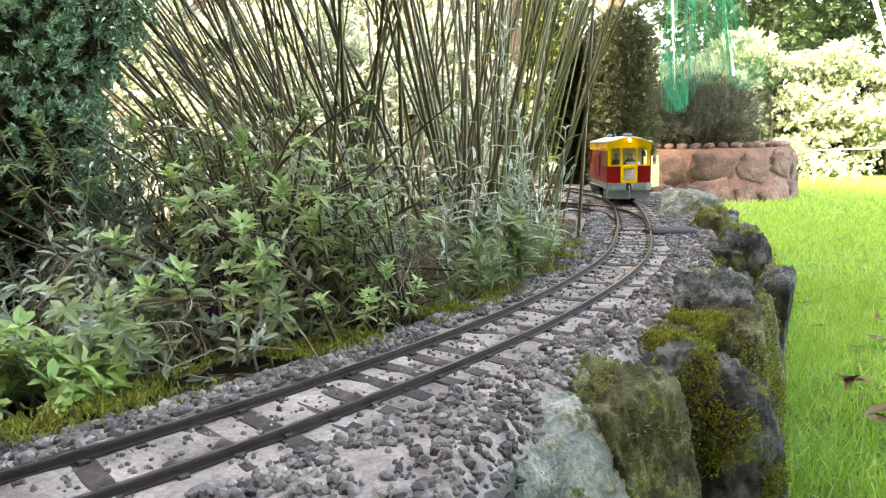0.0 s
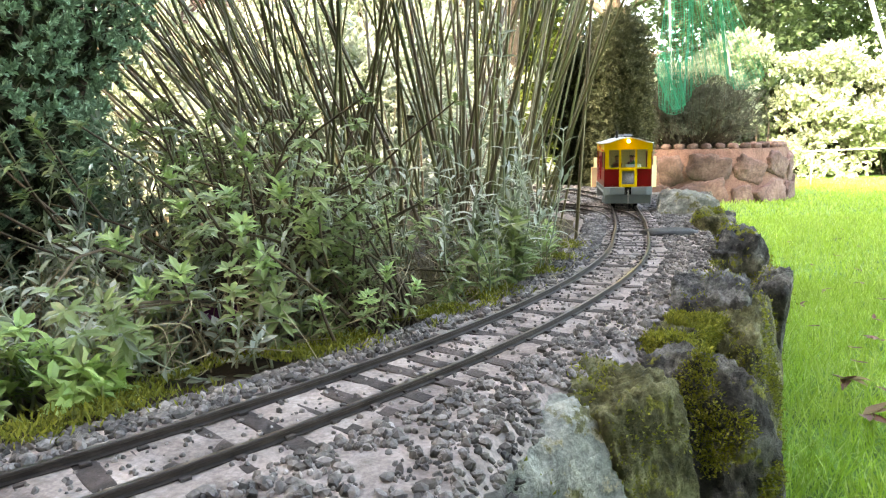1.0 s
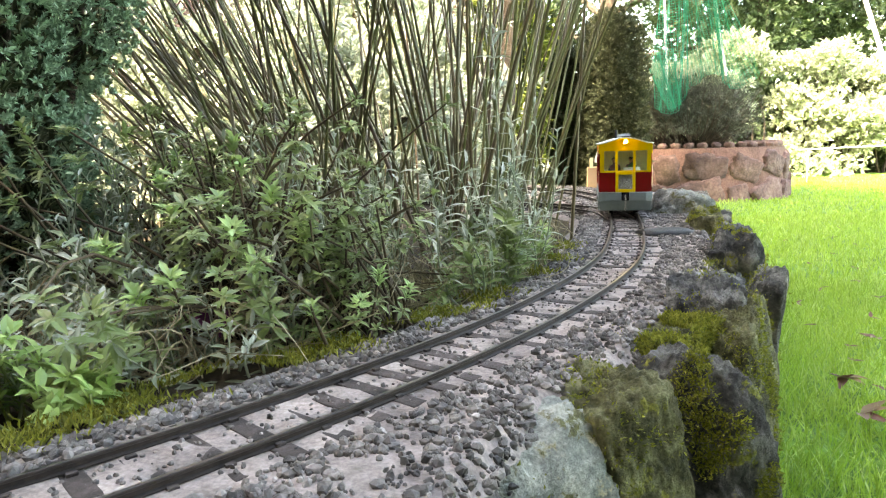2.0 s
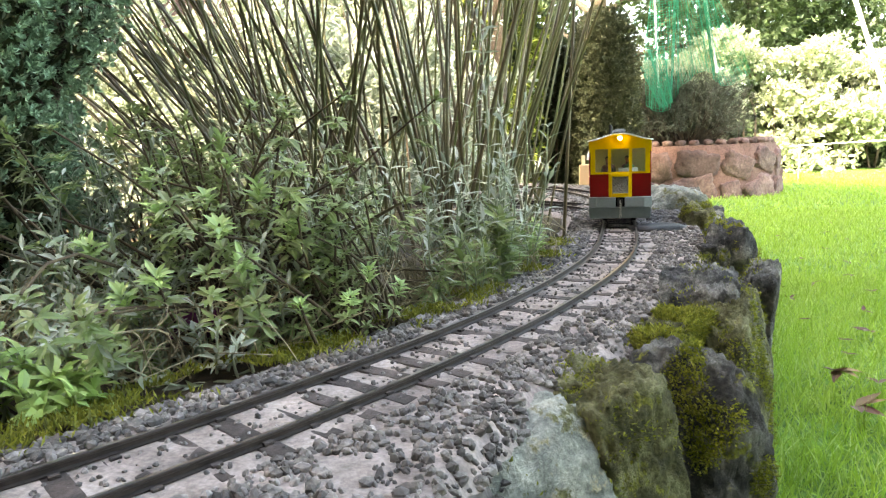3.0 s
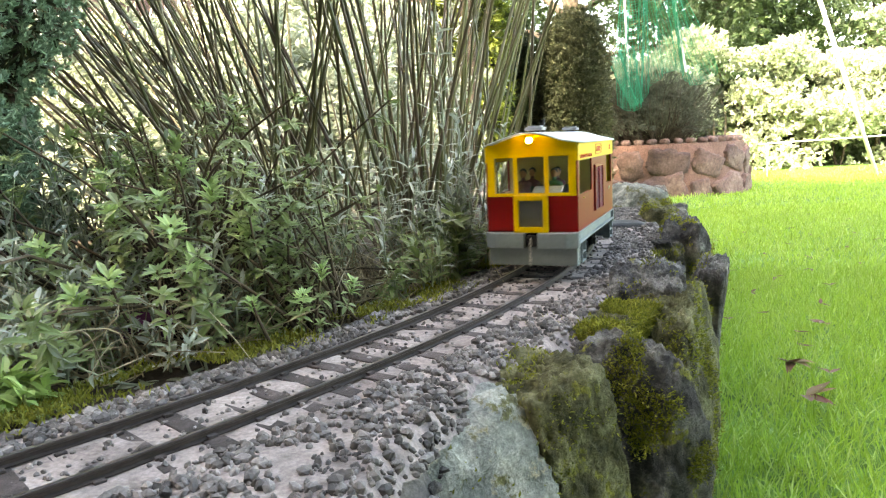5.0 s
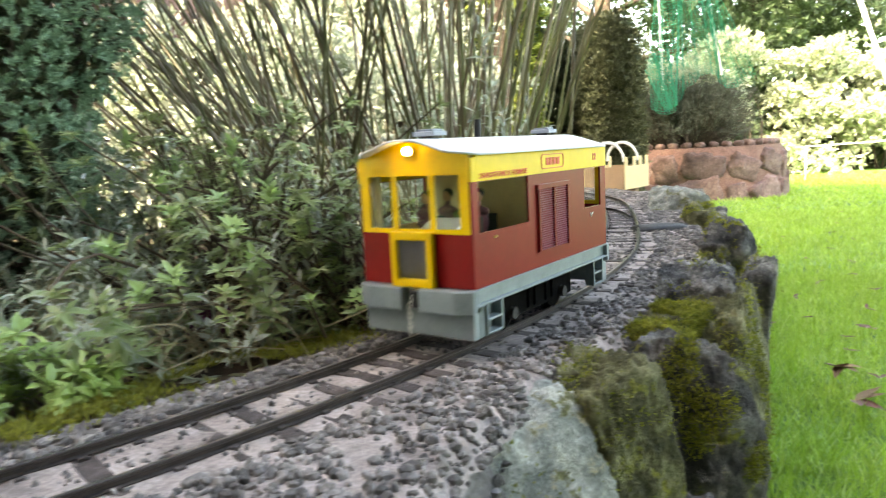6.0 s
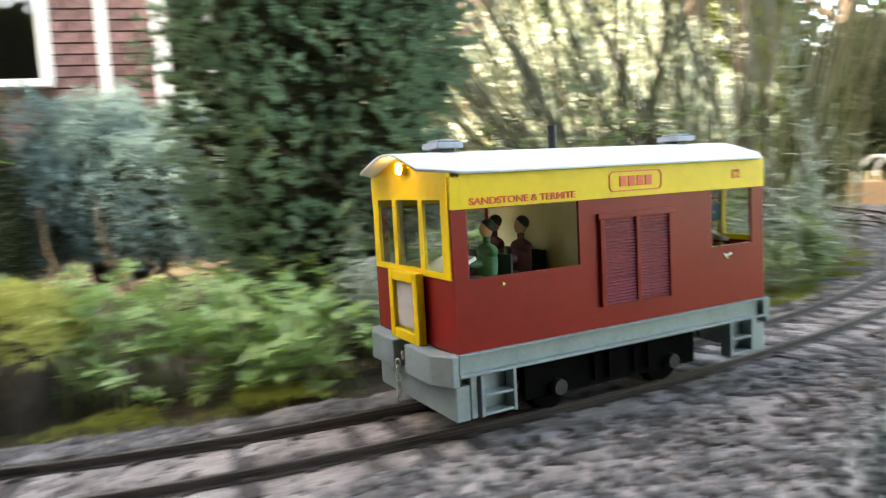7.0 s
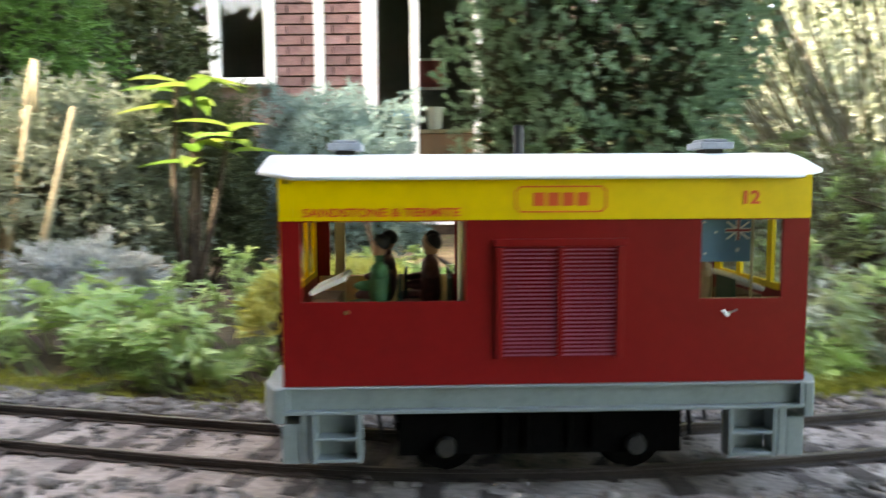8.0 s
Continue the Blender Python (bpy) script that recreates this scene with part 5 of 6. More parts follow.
def keep_off(p, gap=0.004):
    """Moves plant points back behind the gravel's edge."""
    p = np.array(p, float)
    p[:, 0] = np.minimum(p[:, 0], np.interp(p[:, 1], VERGE_Y, VERGE_X) - gap * RNG.uniform(0, 4, len(p)))
    return p


def scatter_tips(n, cx, cy, sx, sy, z0, z1):
    return keep_off(np.c_[cx + RNG.normal(size=n) * sx, cy + RNG.normal(size=n) * sy, RNG.uniform(z0, z1, n)])


def azalea(centre, tips, label, fill=60, spread=(0.16, 0.14, 0.10), k=1.0):
    t = thing("azalea_shrub", label, "shrub", "shrubs beside the track")
    c = np.array(centre)
    tips = np.array(tips, float)
    extra = c + RNG.normal(size=(fill, 3)) * np.array(spread) * 0.55 + (0, 0, spread[2] * 0.55)
    extra[:, 2] = np.clip(extra[:, 2], 0.005, 0.17)
    extra = keep_off(extra, 0.008)
    alltips = np.vstack([tips, extra])
    roots = np.c_[c[0] + RNG.normal(size=len(alltips)) * 0.02, c[1] + RNG.normal(size=len(alltips)) * 0.02 + 0.02, np.full(len(alltips), -0.02)]
    p, r = stems_to(roots, alltips, 0.0017, 0.0008, 0.10)
    each_tube("stem", p, r, M_STEM, t, 5, label="reddish brown woody stems")
    ax = alltips - roots
    ax = ax / np.linalg.norm(ax, axis=1, keepdims=True) * 0.6 + (0, 0, 0.8)
    part_np("young_leaves", rosettes(np.vstack([tips, tips - ax[:len(tips)] * 0.004]), np.vstack([ax[:len(tips)]] * 2), 12, 0.0140 * k, 0.0044 * k, 0.62), L_AZ_TIP, t, "fresh light green leaf whorls")
    part_np("leaves", joined(rosettes(extra, ax[len(tips):], 12, 0.0120 * k, 0.0040 * k), rosettes(alltips - ax * 0.014, ax, 11, 0.0135 * k, 0.0050 * k, 1.2, 0.5), rosettes(alltips - ax * 0.030, ax, 9, 0.0125 * k, 0.0046 * k, 1.3, 0.6)), L_AZALEA, t, "olive green oval leaves")


TIPS_A = [(-0.306, 0.72, 0.155), (-0.171, 0.62, 0.143), (-0.205, 0.60, 0.124), (-0.135, 0.475, 0.084), (-0.174, 0.46, 0.053), (-0.193, 0.45, 0.044), (-0.09, 0.50, 0.08), (-0.106, 0.55, 0.093),
          (-0.139, 0.60, 0.109), (-0.302, 0.60, 0.103), (-0.25, 0.52, 0.07), (-0.16, 0.53, 0.10), (-0.23, 0.64, 0.13), (-0.185, 0.50, 0.095), (-0.115, 0.51, 0.105), (-0.21, 0.55, 0.115), (-0.27, 0.60, 0.12), (-0.15, 0.56, 0.125), (-0.12, 0.47, 0.06), (-0.22, 0.47, 0.075)]
azalea((-0.17, 0.57, 0.0), TIPS_A, "azalea with pale green leaf rosettes beside the gravel", 130, (0.20, 0.15, 0.13))
azalea((-0.06, 0.53, 0.0), [(-0.052, 0.485, 0.03), (-0.04, 0.50, 0.045), (-0.02, 0.52, 0.03), (-0.085, 0.47, 0.03)], "small azalea with narrow green leaves", 60, (0.08, 0.06, 0.07), 0.72)
azalea((-0.30, 0.72, 0.0), [(-0.33, 0.66, 0.10), (-0.27, 0.70, 0.12), (-0.36, 0.72, 0.08)], "azalea behind the low silver plants", 40, (0.14, 0.12, 0.12))


def silver_plant(roots, tips, label, pairs=9, length=0.018, width=0.0042, mat=None, name="silver_leaf_plant"):
    """Upright stems with curled grey leaves along them."""
    t = thing(name, label, "plant", "silver-leaved plants")
    p, r = stems_to(roots, tips, 0.0011, 0.0006, 0.10, 8)
    each_tube("stem", p, r, L_SILVER, t, 4, label="pale stems")
    n = len(p)
    u = np.linspace(0.30, 1.0, pairs)
    b, w, up = [], [], []
    for k, q in enumerate(u):
        i = min(int(q * 7), 6)
        f = q * 7 - i
        pos = p[:, i] * (1 - f) + p[:, i + 1] * f
        ax = p[:, i + 1] - p[:, i]
        ax = ax / (np.linalg.norm(ax, axis=1, keepdims=True) + 1e-9)
        for s in (0, np.pi):
            a = k * 1.57 + s + RNG.uniform(-0.4, 0.4, n)
            rad = np.stack([np.cos(a), np.sin(a), np.zeros(n)], 1)
            b.append(pos)
            w.append(rad * RNG.uniform(0.5, 1.0, (n, 1)) + ax * RNG.uniform(0.3, 1.3, (n, 1)))
            up.append(ax)
    b, w, up = np.concatenate(b), np.concatenate(w), np.concatenate(up)
    m = len(b)
    ln = length * RNG.uniform(0.5, 1.15, m)
    part_np("leaves", leaves(b, w, up, ln, ln * width / length, RNG.uniform(-0.2, 1.0, m), segs=4, blunt=1.0), mat or L_SILVER, t, "narrow felted silver-green leaves")
    return t


S_TIPS = np.vstack([[(0.063, 0.75, 0.253), (0.035, 0.636, 0.103), (0.107, 0.75, 0.173), (0.131, 0.75, 0.143), (0.072, 0.75, 0.191), (0.003, 0.59, 0.073), (-0.001, 0.70, 0.107), (0.146, 0.80, 0.10), (0.08, 0.74, 0.16), (0.11, 0.76, 0.15)],
                    scatter_tips(36, 0.075, 0.72, 0.035, 0.04, 0.02, 0.13)])
S_ROOT = np.c_[0.07 + (S_TIPS[:, 0] - 0.07) * 0.6, S_TIPS[:, 1] + 0.02, np.full(len(S_TIPS), -0.015)]
silver_plant(S_ROOT, S_TIPS, "tall silver-leaved plant at the bend of the track", 12, 0.0185, 0.0036)
G_TIPS = scatter_tips(44, 0.085, 0.70, 0.045, 0.035, 0.005, 0.065)
silver_plant(G_TIPS * (1, 1, 0) + (0.008, 0.012, -0.015), G_TIPS, "low green leafy plant under the silver stems", 9, 0.018, 0.0055, L_AZALEA, "leafy_plant")
for cx, cy, n, h in ((-0.255, 0.395, 9, 0.05), (-0.29, 0.43, 12, 0.075), (-0.33, 0.47, 12, 0.09), (-0.23, 0.47, 12, 0.10), (-0.17, 0.47, 9, 0.06), (-0.28, 0.56, 14, 0.14), (-0.205, 0.425, 8, 0.045), (-0.125, 0.455, 6, 0.03), (-0.245, 0.45, 10, 0.055), (-0.29, 0.52, 14, 0.075), (-0.20, 0.50, 14, 0.07), (-0.11, 0.52, 12, 0.08), (-0.25, 0.60, 22, 0.16), (-0.31, 0.66, 18, 0.17), (-0.16, 0.62, 16, 0.17), (-0.10, 0.60, 16, 0.13), (-0.05, 0.66, 16, 0.15)):
    tp = scatter_tips(n, cx, cy, 0.022, 0.018, h * 0.3, h)
    silver_plant(np.c_[cx + RNG.normal(size=n) * 0.012, cy + RNG.normal(size=n) * 0.01 + 0.01, np.full(n, -0.015)], tp, "low silver-leaved seedling on the bed edge", 8, 0.0125, 0.0034)


def broad_plant(cx, cy, n, sx, sy, z0, z1, length, label, mat=None, name="leafy_plant"):
    t = thing(name, label, "plant", "low green plants by the track")
    tips = scatter_tips(n, cx, cy, sx, sy, z0, z1)
    roots = np.c_[tips[:, 0] + RNG.normal(size=n) * 0.01, tips[:, 1] + 0.012 + RNG.normal(size=n) * 0.008, np.full(n, -0.02)]
    p, r = stems_to(roots, tips, 0.0012, 0.0008, 0.1)
    each_tube("stem", p, r, L_AZALEA, t, 4, label="")
    ax = np.c_[RNG.normal(size=(n, 2)) * 0.35, np.ones(n)]
    part_np("leaves", rosettes(tips, ax, 9, length, length * 0.42, 0.9, 0.35), mat or L_BROAD, t, "")


for cx, cy, n, sx, sy, z1, lab in ((-0.275, 0.385, 14, 0.020, 0.020, 0.040, "bright green leafy plant at the gravel edge"),
                                   (-0.335, 0.325, 60, 0.035, 0.026, 0.050, "dense clump of bright green leaves by the rail"),
                                   (-0.36, 0.42, 50, 0.045, 0.04, 0.060, "clump of green leaves under the conifer"),
                                   (-0.43, 0.30, 44, 0.035, 0.03, 0.075, "green leafy clump beside the stump"),
                                   (-0.56, 0.31, 60, 0.06, 0.035, 0.085, "green leafy clump behind the stump"),
                                   (-0.62, 0.175, 60, 0.045, 0.022, 0.050, "low green leaves along the rail"),
                                   (-0.72, 0.22, 70, 0.06, 0.05, 0.070, "low green ground cover"),
                                   (-0.85, 0.16, 70, 0.07, 0.05, 0.060, "low green ground cover"),
                                   (-0.22, 0.40, 20, 0.02, 0.015, 0.03, "young green leaves on the bed edge"),
                                   (-0.50, 0.48, 60, 0.08, 0.05, 0.070, "green ground cover under the conifer"),
                                   (-0.72, 0.42, 60, 0.08, 0.06, 0.080, "green ground cover by the silver bush"),
                                   (-0.19, 0.385, 14, 0.012, 0.01, 0.012, "small green leaves beside the rail"),
                                   (0.15, 0.86, 30, 0.022, 0.05, 0.030, "low green leaves at the bend")):
    broad_plant(cx, cy, n, sx, sy, -0.005, z1 * (0.62 if cx < -0.5 else 0.85), 0.0150, lab)


def dry_tangle():
    n = 900
    b = np.c_[RNG.uniform(-0.33, 0.13, n), np.zeros(n), np.full(n, -0.012)]
    b[:, 1] = np.interp(b[:, 0], [-0.33, -0.16, -0.04, 0.12], [0.44, 0.44, 0.55, 0.80]) + RNG.uniform(0.0, 0.12, n)
    tip = b + np.c_[RNG.normal(size=(n, 2)) * 0.03, RNG.uniform(0.0, 0.06, n)]
    p, r = stems_to(b, tip, 0.0007, 0.0003, 0.35, 7)
    ob = new("dry_stalks", mesh_np("dry_stalks", *tubes(p, r, 3), L_STRAW))
    tagged(ob, "tangle of dry straw-coloured stalks under the shrubs", "dry stalks", kind="stuff")


dry_tangle()


def rush_clump(cx, cy, n, label, lean, seed, tall=(0.6, 1.0), rad=0.0023, spread=0.05, fan=0.26):
    t = thing("rush_clump", label, "rush", "tall rushes")
    rng = np.random.default_rng(seed)
    root = np.c_[cx + rng.normal(size=n) * spread, cy + rng.normal(size=n) * spread, np.full(n, -0.02)]
    out = np.c_[lean[0] + rng.normal(size=n) * fan + (root[:, 0] - cx) * 2.0, lean[1] + rng.normal(size=n) * fan * 0.7]
    out = np.clip(out, (-0.95, -0.28), (0.32, 0.6))
    h = rng.uniform(*tall, n)
    k = np.linspace(0, 1, 9)[None, :, None]
    bend = rng.normal(size=(n, 1, 2)) * 0.06
    p = root[:, None] + np.concatenate([(out[:, None] * k + bend * k ** 2) * h[:, None, None], h[:, None, None] * (k - 0.06 * k ** 2)], axis=2)
    r = np.broadcast_to(rad * rng.uniform(0.6, 1.15, (n, 1)) * (1 - 0.55 * k[..., 0]), (n, 9))
    each_tube("stalk", p, r, L_REED, t, 6, label="round green or brown stalk")


rush_clump(-0.135, 0.86, 44, "dense clump of tall arching rush stalks", (-0.16, -0.05), 1, fan=0.36)
rush_clump(-0.12, 1.00, 40, "tall rush stalks growing behind the azalea", (-0.42, -0.12), 2, fan=0.34)
rush_clump(0.03, 0.82, 40, "upright rush stalks above the silver plant", (-0.02, 0.0), 3, (0.5, 0.95), 0.0024, 0.03, 0.24)
rush_clump(0.10, 1.06, 38, "pale green rush stalks leaning over the bend", (0.10, 0.05), 4, (0.6, 1.05), 0.0026, 0.045, 0.20)
rush_clump(-0.20, 0.98, 26, "brown leaning rush stalks", (-0.62, -0.20), 6, (0.4, 0.75), 0.0025, 0.05, 0.25)
rush_clump(-0.03, 1.35, 22, "rush stalks further back", (0.0, 0.0), 8, (0.6, 1.1), 0.0027, 0.10)


def bush(name, label, centre, radii, n, size, leaflets, width, mat, trunk=True, lump=0.22, freq=3.0, inner=0.7, low=-1.0, category="bush", core=True, core_mat=None, square=2):
    """A crown of small leaves on a few limbs."""
    t = thing(name, label, category)
    c = np.array(centre, float)
    pts, d = crown_points(n, c, radii, lump, freq, inner, low, square)
    part_np("crown", spray_crown(pts, d + (0, 0, 0.25), size, leaflets, width), mat, t)
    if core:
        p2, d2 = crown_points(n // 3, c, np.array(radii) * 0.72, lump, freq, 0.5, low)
        # inner leaves take a deeper colour to paint shade inside the crown
        part_np("inner_growth", spray_crown(p2, d2, size * 1.6, max(2, leaflets // 2), width * 1.3), core_mat or L_CONIFER_IN, t, "inner growth, coloured darker as crown shade")
    if trunk:
        gz = float(ground_z(np.array(c[0]), np.array(c[1]))) - 0.03
        m = 14
        pick = pts[RNG.integers(0, n, m)] * 0.8 + c * 0.2
        root = np.tile((c[0], c[1], gz), (m, 1)) + np.c_[RNG.normal(size=(m, 2)) * radii[0] * 0.06, np.zeros(m)]
        p, r = stems_to(root, pick, max(radii[0] * 0.05, 0.004), radii[0] * 0.012, 0.08, 7)
        each_tube("limb", p, r, M_BARK, t, 6, label="brown limbs")
    return t


def conifer():
    t = thing("dwarf_conifer", "dense blue-green conifer standing over the plants", "conifer")
    c = np.array([-0.435, 0.635])
    zs, rs = [0.0, 0.06, 0.25, 0.6, 1.0], [0.100, 0.132, 0.145, 0.135, 0.04]

    def shell(n, lo, hi, z0):
        z = RNG.uniform(z0, 0.95, n)
        a = RNG.uniform(0, 2 * np.pi, n)
        k = np.array([1 + 0.40 * noise.noise(Vector((math.cos(q) * 2.6, math.sin(q) * 2.6, w * 9))) for q, w in zip(a, z)])
        rr = np.interp(z, zs, rs) * k * RNG.uniform(lo, hi, n)
        return np.c_[c[0] + np.cos(a) * rr, c[1] + np.sin(a) * rr, z], np.c_[np.cos(a), np.sin(a), np.full(n, 1.0)]
    pts, out = shell(10000, 0.82, 1.03, 0.005)
    part_np("crown", spray_crown(pts, out, 0.0070, 19, 0.42, 0.4), L_CONIFER, t, "tufted blue-green scale foliage")
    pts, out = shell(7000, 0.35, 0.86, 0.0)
    # darkened filling whose colour carries the shade between the tufts
    part_np("inner_growth", spray_crown(pts, out, 0.020, 6, 0.22), L_CONIFER_IN, t, "brown-green inner growth, darkened as crown shade")
    q = 26
    a = RNG.uniform(0, 2 * np.pi, q)
    root = np.c_[c[0] + np.cos(a) * 0.015, c[1] + np.sin(a) * 0.015, np.full(q, -0.03)]
    tip = np.c_[c[0] + np.cos(a) * 0.10, c[1] + np.sin(a) * 0.10, RNG.uniform(0.1, 0.6, q)]
    p, r = stems_to(root, tip, 0.006, 0.002, 0.08, 8)
    each_tube("limb", p, r, M_BARK, t, 6, label="bare brown lower limb")


conifer()


def stump():
    t = lumpy("tree_stump", (-0.497, 0.235, 0.014), (0.078, 0.066, 0.098), M_BARK, seed=51, level=4, rough=0.12, blocky=0.75, turn=25)
    tagged(t, "dark rotting stump capped with yellow moss", "tree stump")
    n = 2600
    b = np.c_[RNG.uniform(-0.052, 0.052, n), RNG.uniform(-0.044, 0.044, n), np.zeros(n)]
    edge = np.maximum(np.abs(b[:, 0]) / 0.052, np.abs(b[:, 1]) / 0.044)
    b[:, 2] = 0.050 - 0.018 * edge ** 3 - RNG.uniform(0, 0.02, n) * (edge > 0.82)
    way = unit(n) * 0.8 + np.c_[b[:, 0] * 12, b[:, 1] * 12, np.full(n, 0.35)]
    part_np("moss_cap", leaves(b, way, unit(n), RNG.uniform(0.006, 0.014, n), 0.0035, 0.5, segs=2), L_STUMPMOSS, t, "yellow-green feathery moss cap")


stump()

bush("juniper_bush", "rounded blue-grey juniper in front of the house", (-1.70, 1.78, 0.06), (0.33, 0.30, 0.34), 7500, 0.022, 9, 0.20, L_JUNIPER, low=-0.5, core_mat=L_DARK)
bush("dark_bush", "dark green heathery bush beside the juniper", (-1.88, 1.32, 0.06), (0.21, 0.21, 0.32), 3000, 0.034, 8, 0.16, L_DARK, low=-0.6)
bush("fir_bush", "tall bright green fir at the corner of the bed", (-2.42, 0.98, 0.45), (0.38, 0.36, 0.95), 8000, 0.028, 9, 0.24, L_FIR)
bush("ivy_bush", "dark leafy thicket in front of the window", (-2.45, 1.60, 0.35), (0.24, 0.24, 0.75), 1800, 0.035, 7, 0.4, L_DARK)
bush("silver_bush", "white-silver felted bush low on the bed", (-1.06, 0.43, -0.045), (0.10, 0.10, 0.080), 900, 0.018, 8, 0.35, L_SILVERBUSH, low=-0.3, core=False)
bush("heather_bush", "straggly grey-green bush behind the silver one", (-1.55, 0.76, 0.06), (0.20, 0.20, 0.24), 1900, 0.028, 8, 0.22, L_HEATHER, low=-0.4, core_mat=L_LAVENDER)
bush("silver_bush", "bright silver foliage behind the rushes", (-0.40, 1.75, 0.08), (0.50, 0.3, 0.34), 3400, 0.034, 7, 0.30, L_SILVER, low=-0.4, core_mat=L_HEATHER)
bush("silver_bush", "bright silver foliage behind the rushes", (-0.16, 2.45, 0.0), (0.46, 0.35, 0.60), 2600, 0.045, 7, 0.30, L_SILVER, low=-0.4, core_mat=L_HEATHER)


def big_leaf():
    t = thing("magnolia_sapling", "thin sapling with large yellowing leaves", "sapling")
    root = np.array([[-1.31, 0.80, -0.12]] * 4)
    tips = np.array([(-1.315, 0.83, 0.22), (-1.33, 0.84, 0.34), (-1.25, 0.86, 0.24), (-1.36, 0.83, 0.33)])
    p, r = stems_to(root, tips, 0.010, 0.004, 0.03)
    each_tube("stem", p, r, M_BARK, t, 7, "slender brown stem")
    b, w = [], []
    for (tx, ty, tz), k in zip(tips, (7, 6, 6, 6)):
        for j in range(k):
            a = RNG.uniform(0, 6.28)
            b.append((tx, ty, tz - 0.01 * j))
            w.append((math.cos(a), math.sin(a), RNG.uniform(-0.15, 0.35)))
    part_np("leaves", leaves(b, w, np.tile((0, 0, 1.0), (len(b), 1)), RNG.uniform(0.09, 0.12, len(b)), 0.036, 0.18, segs=5), L_BIGLEAF, t, "large yellow-green oval leaves", True)


big_leaf()


def cane_frame():
    for a, b in (((-1.505, 0.632, 0.36), (-1.60, 0.57, -0.15)), ((-1.50, 0.632, 0.355), (-1.47, 0.61, 0.26)), ((-1.47, 0.60, 0.27), (-1.55, 0.56, -0.15)), ((-1.343, 0.60, 0.26), (-1.42, 0.53, -0.15))):
        bm = bmesh.new()
        cyl(bm, a, b, 0.0045, 0.0060, 8)
        ob = part("garden_cane", bm, M_CANE, None, "", True)
        tagged(ob, "weathered bamboo cane leaning in the bed", "cane", "canes in the bed")


cane_frame()


def twig_things():
    for a, b, c in (((-0.86, 0.72, -0.05), (-0.90, 0.70, 0.05), (-0.905, 0.70, 0.12)), ((-0.80, 0.75, -0.05), (-0.82, 0.72, 0.06), (-0.83, 0.72, 0.13)), ((-0.46, 0.50, -0.03), (-0.58, 0.55, 0.03), (-0.66, 0.60, 0.05))):
        v, F = tubes([[a, b, c]], [[0.0045, 0.0032, 0.0014]], 6)
        ob = new("dead_twig", mesh_np("dead_twig", v, F, M_BARK, True))
        tagged(ob, "bare grey-brown twig standing in the bed", "twig", "twigs in the bed")
    for (x, y, z) in ((-0.155, 0.49, 0.012), (-0.185, 0.50, 0.012)):
        b = np.tile((x, y, z), (5, 1)) + RNG.normal(size=(5, 3)) * 0.003
        ob = new("magenta_leaves", mesh_np("magenta_leaves", *leaves(b, unit(5) * (1, 0.4, 1), unit(5), 0.016, 0.011, 0.2), L_MAGENTA))
        tagged(ob, "dark magenta leaves low in the shrub", "leaves")
    b = np.array([(-0.318, 0.585, 0.135)] * 2)
    ob = new("dead_leaf", mesh_np("dead_leaf", *leaves(b, [(0.1, 0, -1), (0.0, -0.2, -1)], [(0, -1, 0.2), (0.3, -1, 0)], 0.018, 0.008, 0.2), L_FALLEN))
    tagged(ob, "rust-brown dead leaf caught in the conifer", "leaf")


twig_things()

# ---- lawn ----
def lawn_grass():
    def field(n, x0, x1, y0, y1, h, w):
        x, y = RNG.uniform(x0, x1, n), RNG.uniform(y0, y1, n)
        ok = x > np.interp(y, EDGE_Y, EDGE_X) + 0.012
        x, y = x[ok], y[ok]
        m = len(x)
        b = np.c_[x, y, ground_z(x, y) - 0.003]
        way = np.c_[RNG.normal(size=(m, 2)) * 0.45, np.ones(m)]
        return leaves(b, way, unit(m), h * RNG.uniform(0.4, 1.2, m), w, RNG.uniform(0, 0.5, m), segs=2, blunt=0.4)
    vf = joined(field(46000, 0.1, 1.3, 0.3, 1.8, 0.036, 0.0026), field(40000, 0.4, 3.0, 1.6, 4.0, 0.036, 0.0045), field(30000, 1.0, 6.0, 3.5, 8.5, 0.040, 0.009))
    ob = new("grass", mesh_np("grass", *vf, L_GRASS))
    tagged(ob, "short bright green mown lawn grass", "grass", kind="stuff")


